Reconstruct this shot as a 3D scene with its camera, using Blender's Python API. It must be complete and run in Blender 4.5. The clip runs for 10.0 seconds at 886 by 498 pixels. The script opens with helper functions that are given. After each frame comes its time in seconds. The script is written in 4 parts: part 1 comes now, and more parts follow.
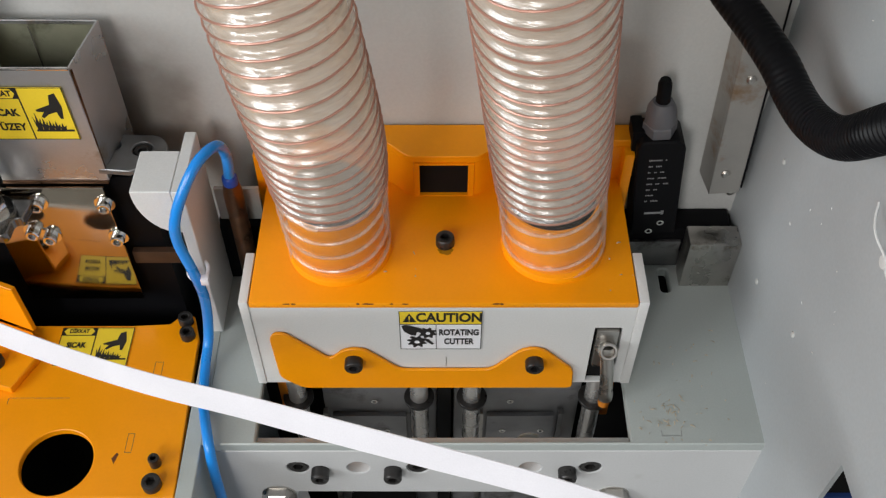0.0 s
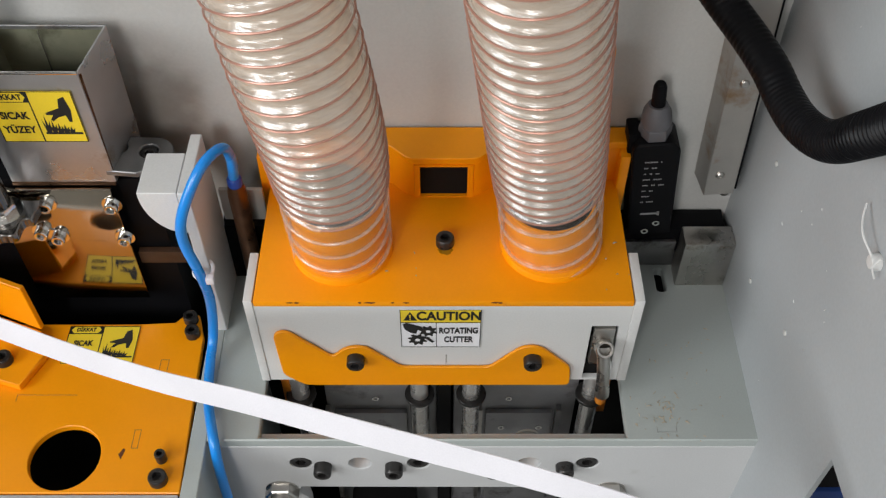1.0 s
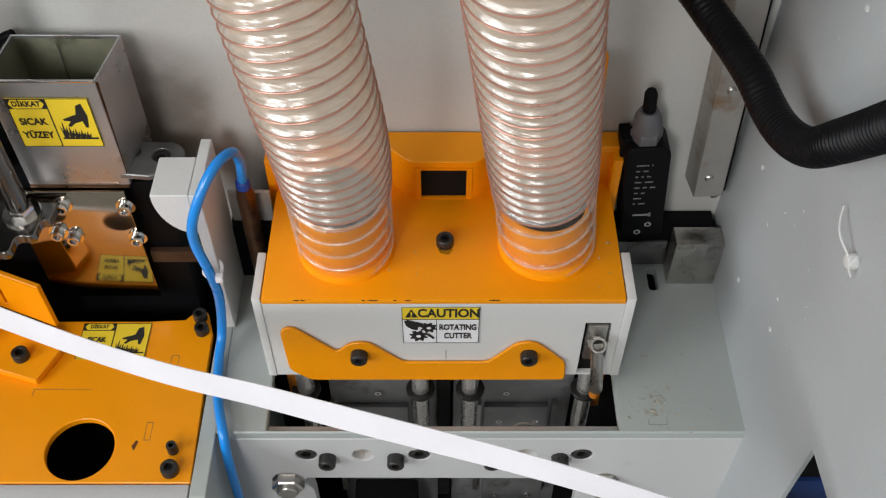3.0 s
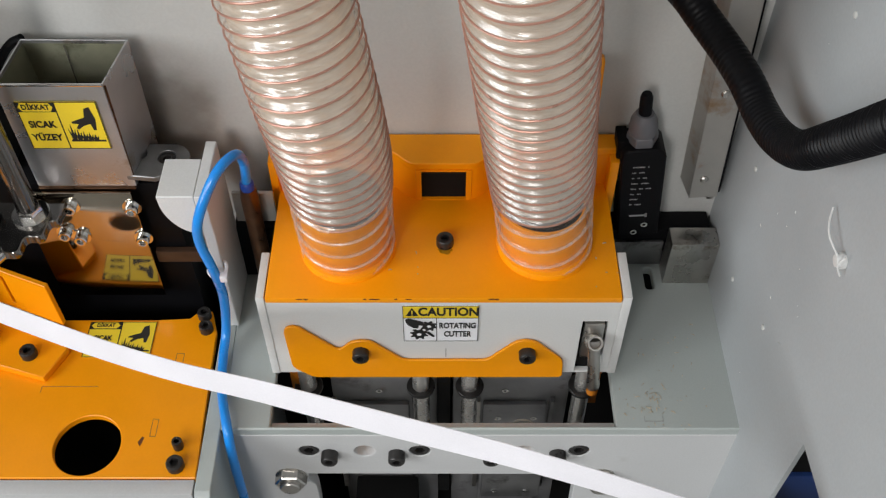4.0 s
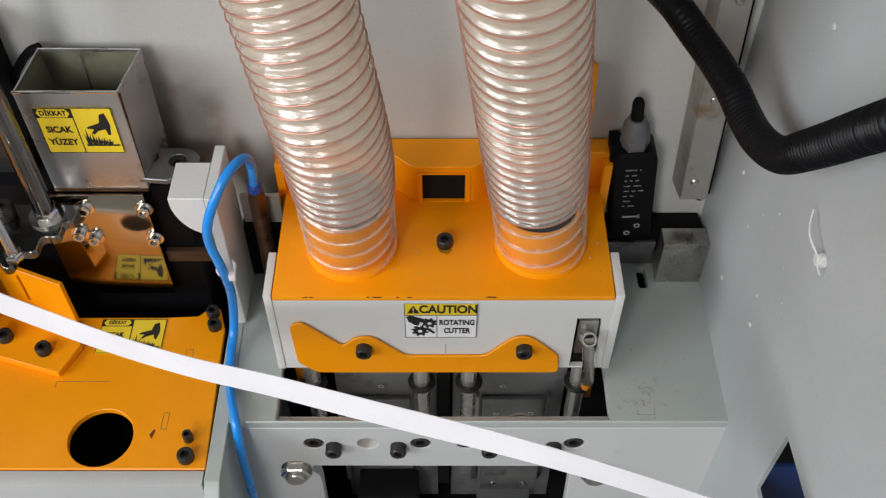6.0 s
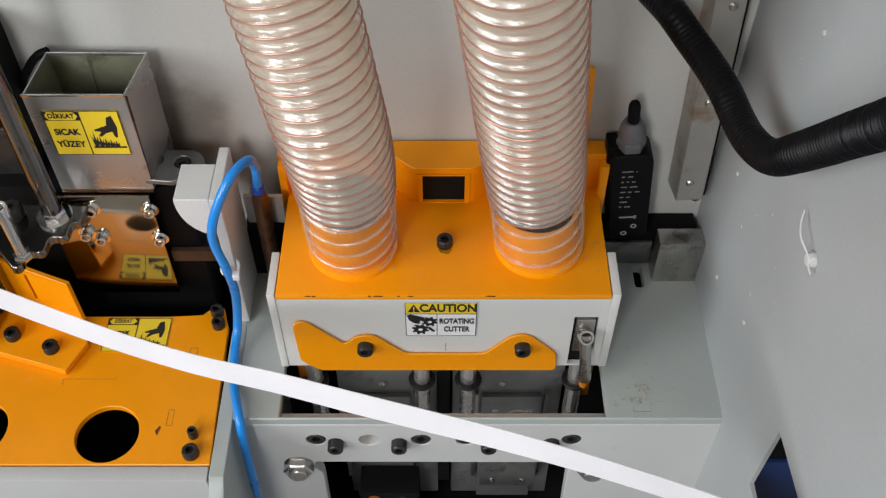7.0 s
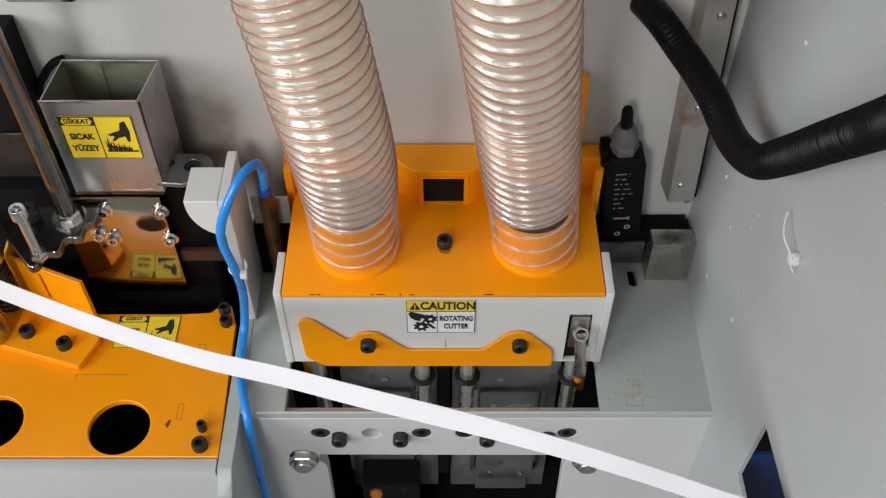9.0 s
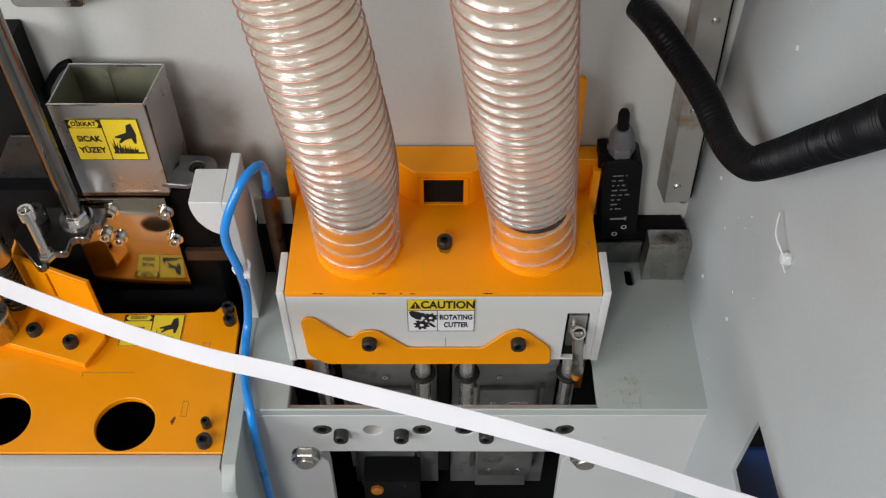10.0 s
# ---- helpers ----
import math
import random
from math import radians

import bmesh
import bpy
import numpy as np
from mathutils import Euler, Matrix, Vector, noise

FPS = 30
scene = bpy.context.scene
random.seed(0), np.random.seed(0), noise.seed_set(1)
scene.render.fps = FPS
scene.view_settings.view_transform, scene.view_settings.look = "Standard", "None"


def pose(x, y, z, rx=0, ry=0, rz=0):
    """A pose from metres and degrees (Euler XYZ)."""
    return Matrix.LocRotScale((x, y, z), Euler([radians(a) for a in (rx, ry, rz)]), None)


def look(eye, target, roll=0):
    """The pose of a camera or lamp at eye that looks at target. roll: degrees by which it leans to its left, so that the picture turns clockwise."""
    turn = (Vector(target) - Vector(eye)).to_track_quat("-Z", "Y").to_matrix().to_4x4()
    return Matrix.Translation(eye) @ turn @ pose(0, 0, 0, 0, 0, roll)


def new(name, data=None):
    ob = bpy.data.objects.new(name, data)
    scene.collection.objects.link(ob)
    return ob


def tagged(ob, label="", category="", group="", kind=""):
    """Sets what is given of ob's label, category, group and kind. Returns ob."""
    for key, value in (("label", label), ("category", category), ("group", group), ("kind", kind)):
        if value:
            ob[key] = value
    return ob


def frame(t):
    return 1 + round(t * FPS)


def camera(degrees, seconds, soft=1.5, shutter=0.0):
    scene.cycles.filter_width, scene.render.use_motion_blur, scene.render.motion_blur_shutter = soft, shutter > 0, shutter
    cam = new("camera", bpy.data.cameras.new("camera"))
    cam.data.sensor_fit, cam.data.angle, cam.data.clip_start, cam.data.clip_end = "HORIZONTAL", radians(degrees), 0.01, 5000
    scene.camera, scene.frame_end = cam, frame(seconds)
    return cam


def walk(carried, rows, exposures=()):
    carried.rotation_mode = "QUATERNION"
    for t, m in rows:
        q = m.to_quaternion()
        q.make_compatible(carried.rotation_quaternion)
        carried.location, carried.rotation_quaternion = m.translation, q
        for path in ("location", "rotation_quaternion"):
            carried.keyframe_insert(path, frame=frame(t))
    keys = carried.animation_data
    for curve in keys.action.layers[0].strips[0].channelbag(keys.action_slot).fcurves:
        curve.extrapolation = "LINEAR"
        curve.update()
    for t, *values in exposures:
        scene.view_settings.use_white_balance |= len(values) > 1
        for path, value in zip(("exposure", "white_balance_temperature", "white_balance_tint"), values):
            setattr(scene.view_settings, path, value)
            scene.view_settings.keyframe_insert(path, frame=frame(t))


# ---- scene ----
# ---- camera and walk ----
cam = camera(48.17, 10.0, soft=1.25)
AXIS = Vector((0.0, math.cos(radians(50)), -math.sin(radians(50))))
EYE = Vector((0.0, -0.554, 0.8545))
REACH = 0.93


def eye_at(t):
    return EYE - AXIS * (REACH * ((1 + 0.02236 * t) / 1.1118 - 1))


walk(cam, [(t, pose(*eye_at(t), 39.93, 0, -0.03)) for t in (0, 2.5, 5, 7.5, 10)])

# ---- light ----
world = bpy.data.worlds.new("hall")
scene.world = world
world.use_nodes = True
wn = world.node_tree.nodes
wl = world.node_tree.links
sky = wn.new("ShaderNodeTexSky")
sky.sky_type = "NISHITA"
sky.sun_disc = False
sky.sun_elevation = radians(55)
sky.sun_rotation = radians(200)
wn["Background"].inputs["Strength"].default_value = 0.04
wl.new(sky.outputs["Color"], wn["Background"].inputs["Color"])


def area_lamp(name, at, target, sx, sy, watts, colour):
    data = bpy.data.lights.new(name, "AREA")
    data.shape, data.size, data.size_y, data.energy, data.color = "RECTANGLE", sx, sy, watts, colour
    ob = new(name, data)
    ob.matrix_world = look(at, target)
    return ob


# daylight from the hall's window on the left and a lamp in front of the machine
area_lamp("hall_window", (-3.14, -1.95, 1.60), (0, 0.05, 0.15), 2.0, 1.8, 102, (0.96, 0.985, 1.0))
area_lamp("front_light", (-0.95, -2.5, 1.65), (0.05, 0, 0.1), 0.5, 1.2, 34, (1.0, 0.975, 0.96))


# ---- materials ----
def material(name, colour, rough=0.5, metal=0.0, vary=0.08, scale=18.0, grain=0.03, fine=900.0, bump=0.15, coat=0.0,
             stain=None, stain_at=0.62, stain_scale=9.0, spec=0.5):
    """A procedural surface: broad tone changes, fine grain relief and, with stain, patches of dirt."""
    m = bpy.data.materials.new(name)
    m.use_nodes = True
    n, l = m.node_tree.nodes, m.node_tree.links
    bsdf = n["Principled BSDF"]
    geo = n.new("ShaderNodeNewGeometry")
    broad = n.new("ShaderNodeTexNoise")
    broad.inputs["Scale"].default_value = scale
    broad.inputs["Detail"].default_value = 5
    l.new(geo.outputs["Position"], broad.inputs["Vector"])
    small = n.new("ShaderNodeTexNoise")
    small.inputs["Scale"].default_value = fine
    small.inputs["Detail"].default_value = 3
    l.new(geo.outputs["Position"], small.inputs["Vector"])
    ramp = n.new("ShaderNodeMapRange")
    ramp.inputs["From Min"].default_value, ramp.inputs["From Max"].default_value = 0.3, 0.7
    ramp.inputs["To Min"].default_value, ramp.inputs["To Max"].default_value = 1 - vary, 1 + vary
    l.new(broad.outputs["Fac"], ramp.inputs["Value"])
    ramp2 = n.new("ShaderNodeMapRange")
    ramp2.inputs["From Min"].default_value, ramp2.inputs["From Max"].default_value = 0.3, 0.7
    ramp2.inputs["To Min"].default_value, ramp2.inputs["To Max"].default_value = 1 - grain, 1 + grain
    l.new(small.outputs["Fac"], ramp2.inputs["Value"])
    times = n.new("ShaderNodeMath")
    times.operation = "MULTIPLY"
    l.new(ramp.outputs["Result"], times.inputs[0])
    l.new(ramp2.outputs["Result"], times.inputs[1])
    mul = n.new("ShaderNodeVectorMath")
    mul.operation = "SCALE"
    mul.inputs[0].default_value = colour
    l.new(times.outputs["Value"], mul.inputs["Scale"])
    out = mul.outputs["Vector"]
    if stain:
        dirt = n.new("ShaderNodeTexNoise")
        dirt.inputs["Scale"].default_value = stain_scale
        dirt.inputs["Detail"].default_value = 7
        dirt.inputs["Roughness"].default_value = 0.65
        l.new(geo.outputs["Position"], dirt.inputs["Vector"])
        edge = n.new("ShaderNodeMapRange")
        edge.inputs["From Min"].default_value, edge.inputs["From Max"].default_value = stain_at, stain_at + 0.12
        l.new(dirt.outputs["Fac"], edge.inputs["Value"])
        mix = n.new("ShaderNodeMix")
        mix.data_type = "RGBA"
        l.new(edge.outputs["Result"], mix.inputs["Factor"])
        l.new(out, mix.inputs["A"])
        mix.inputs["B"].default_value = (*stain, 1)
        out = mix.outputs["Result"]
    l.new(out, bsdf.inputs["Base Color"])
    bsdf.inputs["Metallic"].default_value = metal
    bsdf.inputs["Specular IOR Level"].default_value = spec
    r = n.new("ShaderNodeMapRange")
    r.inputs["From Min"].default_value, r.inputs["From Max"].default_value = 0.3, 0.7
    r.inputs["To Min"].default_value, r.inputs["To Max"].default_value = max(rough - 0.07, 0.02), min(rough + 0.1, 1)
    l.new(broad.outputs["Fac"], r.inputs["Value"])
    l.new(r.outputs["Result"], bsdf.inputs["Roughness"])
    bsdf.inputs["Coat Weight"].default_value = coat
    bsdf.inputs["Coat Roughness"].default_value = 0.12
    b = n.new("ShaderNodeBump")
    b.inputs["Strength"].default_value = bump
    b.inputs["Distance"].default_value = 0.0006
    l.new(small.outputs["Fac"], b.inputs["Height"])
    l.new(b.outputs["Normal"], bsdf.inputs["Normal"])
    return m


# one grey paint in three tones: each face's share of light is coloured in
GREY = material("grey_paint_shaded", (0.40, 0.435, 0.42), 0.42, vary=0.04, scale=7, fine=600, bump=0.12, stain=(0.34, 0.35, 0.31), stain_at=0.64, stain_scale=14)
PANEL = material("pale_grey_paint", (0.70, 0.70, 0.685), 0.4, vary=0.03, scale=9, fine=600, bump=0.1, stain=(0.62, 0.615, 0.59), stain_at=0.64, stain_scale=16)
FRONT = material("grey_paint_half_lit", (0.55, 0.555, 0.555), 0.42, vary=0.04, scale=8, fine=500, bump=0.12, stain=(0.44, 0.44, 0.42), stain_at=0.63, stain_scale=13)
# bluish copy of the grey paint: the side wall's light is in its colour
SIDE_WALL = material("grey_paint_side_light", (0.415, 0.437, 0.448), 0.45, vary=0.05, scale=6, fine=350, bump=0.2, stain=(0.40, 0.42, 0.41), stain_at=0.62, stain_scale=9)
WALL = material("grey_wall_paint", (0.55, 0.55, 0.53), 0.40, vary=0.05, scale=5, fine=350, bump=0.2, stain=(0.48, 0.465, 0.43), stain_at=0.62, stain_scale=7)


def add_shade_smudge(m, centre, reach, colour, most):
    """Puts shade into the paint's colour as a brown smudge, uneven and with a soft edge."""
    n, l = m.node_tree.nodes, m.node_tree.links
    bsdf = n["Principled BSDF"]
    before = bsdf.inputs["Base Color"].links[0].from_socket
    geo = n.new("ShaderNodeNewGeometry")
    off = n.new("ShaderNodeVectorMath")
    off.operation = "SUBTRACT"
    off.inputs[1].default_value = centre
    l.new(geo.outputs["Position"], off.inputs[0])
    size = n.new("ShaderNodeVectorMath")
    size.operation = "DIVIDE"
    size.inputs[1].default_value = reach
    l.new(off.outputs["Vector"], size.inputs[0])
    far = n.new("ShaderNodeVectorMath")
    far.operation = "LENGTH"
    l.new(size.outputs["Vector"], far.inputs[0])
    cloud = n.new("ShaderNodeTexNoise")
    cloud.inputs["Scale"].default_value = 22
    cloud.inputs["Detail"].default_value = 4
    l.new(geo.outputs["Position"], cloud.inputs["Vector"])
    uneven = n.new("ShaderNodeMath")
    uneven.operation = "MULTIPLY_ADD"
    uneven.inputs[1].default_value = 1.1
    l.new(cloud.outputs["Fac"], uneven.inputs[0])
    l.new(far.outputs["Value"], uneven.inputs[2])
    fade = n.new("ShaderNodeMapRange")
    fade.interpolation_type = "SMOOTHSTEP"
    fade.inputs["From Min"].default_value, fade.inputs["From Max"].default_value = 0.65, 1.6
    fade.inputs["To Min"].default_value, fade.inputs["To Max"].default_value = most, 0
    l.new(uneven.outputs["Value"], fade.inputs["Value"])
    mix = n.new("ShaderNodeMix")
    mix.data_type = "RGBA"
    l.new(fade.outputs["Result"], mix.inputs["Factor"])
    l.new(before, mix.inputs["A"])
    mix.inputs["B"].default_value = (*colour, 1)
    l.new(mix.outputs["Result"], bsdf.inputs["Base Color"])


# the hopper's soft shadow on the back wall, put into the wall colour
add_shade_smudge(WALL, (-0.267, 0.165, 0.183), (0.075, 0.1, 0.105), (0.13, 0.10, 0.075), 0.72)
ORANGE = material("orange_paint", (0.95, 0.335, 0.001), 0.38, vary=0.05, scale=12, fine=400, bump=0.05, grain=0.015, coat=0.12, spec=0.3)
BLACK_HOSE = material("black_hose_plastic", (0.0035, 0.0035, 0.0045), 0.36, vary=0.2, spec=0.14)
BLACK = material("black_plastic", (0.005, 0.005, 0.006), 0.5, vary=0.2, spec=0.1)
OXIDE = material("black_oxide_steel", (0.03, 0.028, 0.027), 0.32, metal=0.3, vary=0.25, scale=120)
# near-black for black parts and for shade painted into recesses
DARK = material("black_parts_and_shade", (0.008, 0.008, 0.008), 0.7, vary=0.3, spec=0.15)
ROD_STEEL = material("ground_steel", (0.72, 0.70, 0.67), 0.25, metal=0.8, vary=0.04, scale=40, grain=0.01, bump=0.02)
STEEL = material("bare_steel", (0.52, 0.50, 0.47), 0.3, metal=1.0, vary=0.15, scale=40, stain=(0.2, 0.16, 0.11), stain_at=0.62, stain_scale=30)
DARK_STEEL = material("dull_steel", (0.22, 0.22, 0.22), 0.42, metal=0.8, vary=0.25, scale=30, stain=(0.08, 0.075, 0.07), stain_at=0.55, stain_scale=25)
PLATE_STEEL = material("scratched_steel_plate", (0.30, 0.30, 0.305), 0.40, metal=0.55, vary=0.2, scale=24, stain=(0.16, 0.155, 0.15), stain_at=0.6, stain_scale=22)
# chrome darkened by colour, in place of dark surroundings mirrored in it
DARK_CHROME = material("chrome_dark_reflection", (0.22, 0.21, 0.20), 0.14, metal=1.0, vary=0.1, scale=30, bump=0.03)
CHROME = material("chrome", (0.75, 0.74, 0.72), 0.12, metal=1.0, vary=0.05, scale=30, bump=0.03)
MIRROR = material("polished_steel", (0.46, 0.41, 0.34), 0.07, metal=1.0, vary=0.06, scale=14, fine=60, bump=0.02)
HOPPER = material("stainless_sheet", (0.52, 0.52, 0.53), 0.30, metal=0.85, vary=0.14, scale=16, stain=(0.36, 0.28, 0.2), stain_at=0.63, stain_scale=18)
OLIVE = material("stained_sheet", (0.42, 0.42, 0.30), 0.45, metal=0.2, vary=0.25, scale=22, stain=(0.12, 0.12, 0.07), stain_at=0.6)
BRASS = material("tarnished_brass", (0.14, 0.075, 0.042), 0.32, metal=0.85, vary=0.3, scale=60)
OIL = material("oily_paint", (0.35, 0.16, 0.004), 0.25, vary=0.2, scale=90)
RUST = material("rusty_steel", (0.07, 0.035, 0.018), 0.6, metal=0.3, vary=0.3, scale=60)
COPPER = material("copper_wire", (0.48, 0.25, 0.19), 0.3, metal=0.35, vary=0.1)
BLUE = material("blue_tube_plastic", (0.008, 0.27, 0.82), 0.28, vary=0.06, coat=0.3)
COLLAR = material("blue_collar_plastic", (0.008, 0.06, 0.38), 0.35, vary=0.06)
NAVY = material("navy_blue_paint", (0.010, 0.036, 0.15), 0.4, vary=0.15)
GALV = material("galvanised_steel", (0.40, 0.385, 0.36), 0.42, metal=0.6, vary=0.12, scale=25, stain=(0.30, 0.20, 0.12), stain_at=0.60, stain_scale=14)
GLAND = material("grey_plastic", (0.11, 0.11, 0.12), 0.4, vary=0.08)
WHITE = material("white_plastic", (0.85, 0.835, 0.875), 0.4, vary=0.03, bump=0.05)
PAPER = material("white_vinyl", (0.90, 0.90, 0.92), 0.45, vary=0.03, bump=0.05)
YELLOW = material("yellow_vinyl", (0.88, 0.64, 0.03), 0.4, vary=0.04, bump=0.05)
INK = material("black_ink", (0.012, 0.012, 0.012), 0.5, vary=0.1)
LINE = material("scribed_line", (0.10, 0.09, 0.07), 0.6, vary=0.2)
WOOD = material("wood_chip", (0.50, 0.43, 0.32), 0.7, vary=0.2, scale=200)
PALE_TEXT = material("pale_print", (0.30, 0.30, 0.30), 0.5, vary=0.1)
ORANGE_PLASTIC = material("orange_plastic", (0.55, 0.18, 0.012), 0.45, vary=0.1)
CONCRETE = material("concrete", (0.24, 0.235, 0.22), 0.7, vary=0.12, scale=2, fine=60, stain=(0.17, 0.165, 0.15), stain_scale=1.5)
PLASTER = material("hall_plaster", (0.55, 0.54, 0.52), 0.8, vary=0.05, scale=1.5, fine=80)
CHIPPED = material("chipped_primer", (0.13, 0.035, 0.008), 0.7, vary=0.3, scale=200)


def clear_film(name, haze_low, haze_high, tone, gloss, rough, bump):
    """Clear plastic: mostly see-through, a little milky, with a wavy gloss that grows towards grazing angles."""
    m = bpy.data.materials.new(name)
    m.use_nodes = True
    n, l = m.node_tree.nodes, m.node_tree.links
    n.remove(n["Principled BSDF"])
    clear = n.new("ShaderNodeBsdfTransparent")
    clear.inputs["Color"].default_value = (0.97, 0.95, 0.92, 1)
    milk = n.new("ShaderNodeBsdfDiffuse")
    milk.inputs["Color"].default_value = (*tone, 1)
    shine = n.new("ShaderNodeBsdfGlossy")
    shine.inputs["Roughness"].default_value = rough
    geo = n.new("ShaderNodeNewGeometry")
    wave = n.new("ShaderNodeTexNoise")
    wave.inputs["Scale"].default_value = 160
    wave.inputs["Detail"].default_value = 3
    stretch = n.new("ShaderNodeVectorMath")
    stretch.operation = "MULTIPLY"
    stretch.inputs[1].default_value = (0.45, 0.45, 2.6)
    l.new(geo.outputs["Position"], stretch.inputs[0])
    l.new(stretch.outputs["Vector"], wave.inputs["Vector"])
    b = n.new("ShaderNodeBump")
    b.inputs["Strength"].default_value = bump
    b.inputs["Distance"].default_value = 0.0016
    l.new(wave.outputs["Fac"], b.inputs["Height"])
    l.new(b.outputs["Normal"], shine.inputs["Normal"])
    haze = n.new("ShaderNodeMapRange")
    haze.inputs["From Min"].default_value, haze.inputs["From Max"].default_value = 0.3, 0.7
    haze.inputs["To Min"].default_value, haze.inputs["To Max"].default_value = haze_low, haze_high
    l.new(wave.outputs["Fac"], haze.inputs["Value"])
    body = n.new("ShaderNodeMixShader")
    l.new(haze.outputs["Result"], body.inputs["Fac"])
    l.new(clear.outputs["BSDF"], body.inputs[1])
    l.new(milk.outputs["BSDF"], body.inputs[2])
    facing = n.new("ShaderNodeLayerWeight")
    facing.inputs["Blend"].default_value = 0.3
    amount = n.new("ShaderNodeMapRange")
    amount.inputs["To Min"].default_value, amount.inputs["To Max"].default_value = gloss, gloss * 2.2
    l.new(facing.outputs["Facing"], amount.inputs["Value"])
    mix = n.new("ShaderNodeMixShader")
    l.new(amount.outputs["Result"], mix.inputs["Fac"])
    l.new(body.outputs["Shader"], mix.inputs[1])
    l.new(shine.outputs["BSDF"], mix.inputs[2])
    l.new(mix.outputs["Shader"], n["Material Output"].inputs["Surface"])
    return m


PVC = clear_film("clear_pvc", 0.10, 0.20, (0.95, 0.86, 0.77), 0.15, 0.25, 0.5)
PVC_TIGHT = clear_film("clear_pvc_end", 0.02, 0.06, (0.88, 0.84, 0.79), 0.05, 0.2, 0.3)
RIDGE = clear_film("clear_ridge", 0.10, 0.22, (0.90, 0.80, 0.72), 0.08, 0.25, 0.3)
# film of an added liner; its haze and pale tone brighten the hose
MILKY = clear_film("milky_liner_film", 0.42, 0.58, (0.96, 0.84, 0.69), 0.03, 0.3, 0.2)


# ---- mesh helpers ----
def finish(bm, name, material_):
    bmesh.ops.recalc_face_normals(bm, faces=bm.faces)
    me = bpy.data.meshes.new(name)
    bm.to_mesh(me)
    bm.free()
    me.materials.append(material_)
    return me


def smooth_by_angle(me, degrees=35):
    me.shade_smooth()
    me.set_sharp_from_angle(angle=radians(degrees))


def part(name, bm, material_, parent=None, label="", smooth=True):
    """One bmesh as one mesh object under a thing or a part."""
    me = finish(bm, name, material_)
    if smooth:
        smooth_by_angle(me)
    ob = new(name, me)
    if parent:
        ob.parent = parent
    if label:
        ob["label"] = label
    return ob


def thing(name, label, category, at=(0, 0, 0), group="", kind=""):
    ob = new(name)
    ob.location = at
    ob.empty_display_size = 0.02
    return tagged(ob, label, category, group, kind)


def box(x0, x1, y0, y1, z0, z1, bevel=0.0, bm=None):
    made = bm or bmesh.new()
    start = set(made.verts)
    bmesh.ops.create_cube(made, size=1, matrix=Matrix.Translation(((x0 + x1) / 2, (y0 + y1) / 2, (z0 + z1) / 2))
                          @ Matrix.Diagonal((x1 - x0, y1 - y0, z1 - z0, 1)))
    if bevel:
        verts = [v for v in made.verts if v not in start]
        edges = list({e for v in verts for e in v.link_edges})
        bmesh.ops.bevel(made, geom=edges, offset=bevel, segments=2, affect="EDGES", profile=0.6)
    return made


def moved(bm, m):
    bmesh.ops.transform(bm, matrix=m, verts=bm.verts)
    return bm


def join(*bms):
    """All the bmeshes in the first one."""
    out = bms[0]
    for b in bms[1:]:
        me = bpy.data.meshes.new("joined")
        b.to_mesh(me)
        b.free()
        out.from_mesh(me)
        bpy.data.meshes.remove(me)
    return out


def slab(outline, thick, holes=(), bevel=0.0):
    """A flat plate in x and y, from z = 0 down to -thick, with holes right through it."""
    bm = bmesh.new()
    for ring in (outline, *holes):
        vs = [bm.verts.new((x, y, 0)) for x, y in ring]
        for i in range(len(vs)):
            bm.edges.new((vs[i], vs[(i + 1) % len(vs)]))
    bmesh.ops.triangle_fill(bm, use_beauty=True, use_dissolve=True, edges=bm.edges[:])
    bmesh.ops.recalc_face_normals(bm, faces=bm.faces)
    if bm.faces[:] and bm.faces[:][0].normal.z < 0:
        bmesh.ops.reverse_faces(bm, faces=bm.faces[:])
    top = bm.faces[:]
    made = bmesh.ops.extrude_face_region(bm, geom=top, use_keep_orig=True)
    low = [v for v in made["geom"] if isinstance(v, bmesh.types.BMVert)]
    bmesh.ops.translate(bm, vec=(0, 0, -thick), verts=low)
    bmesh.ops.recalc_face_normals(bm, faces=bm.faces)
    if bevel:
        edges = [e for e in bm.edges if len(e.link_faces) == 2 and e.calc_face_angle(0) > 0.6]
        bmesh.ops.bevel(bm, geom=edges, offset=bevel, segments=1, affect="EDGES")
    return bm


def ring(x, y, r, n=32, ry=None):
    return [(x + r * math.cos(2 * math.pi * i / n), y + (ry or r) * math.sin(2 * math.pi * i / n)) for i in range(n)]


def rounded(points, radius=0.006, steps=4):
    """The outline with its corners rounded off."""
    out = []
    n = len(points)
    for i in range(n):
        a, b, c = Vector(points[i - 1]), Vector(points[i]), Vector(points[(i + 1) % n])
        r = min(radius, (a - b).length * 0.45, (c - b).length * 0.45)
        p, q = b + (a - b).normalized() * r, b + (c - b).normalized() * r
        for k in range(steps + 1):
            s = k / steps
            v = p * (1 - s) ** 2 + b * 2 * s * (1 - s) + q * s ** 2
            out.append((v.x, v.y))
    return out


UPRIGHT = Matrix.Rotation(radians(90), 4, "X")  # a plate in x and y becomes one in x and z that faces -y


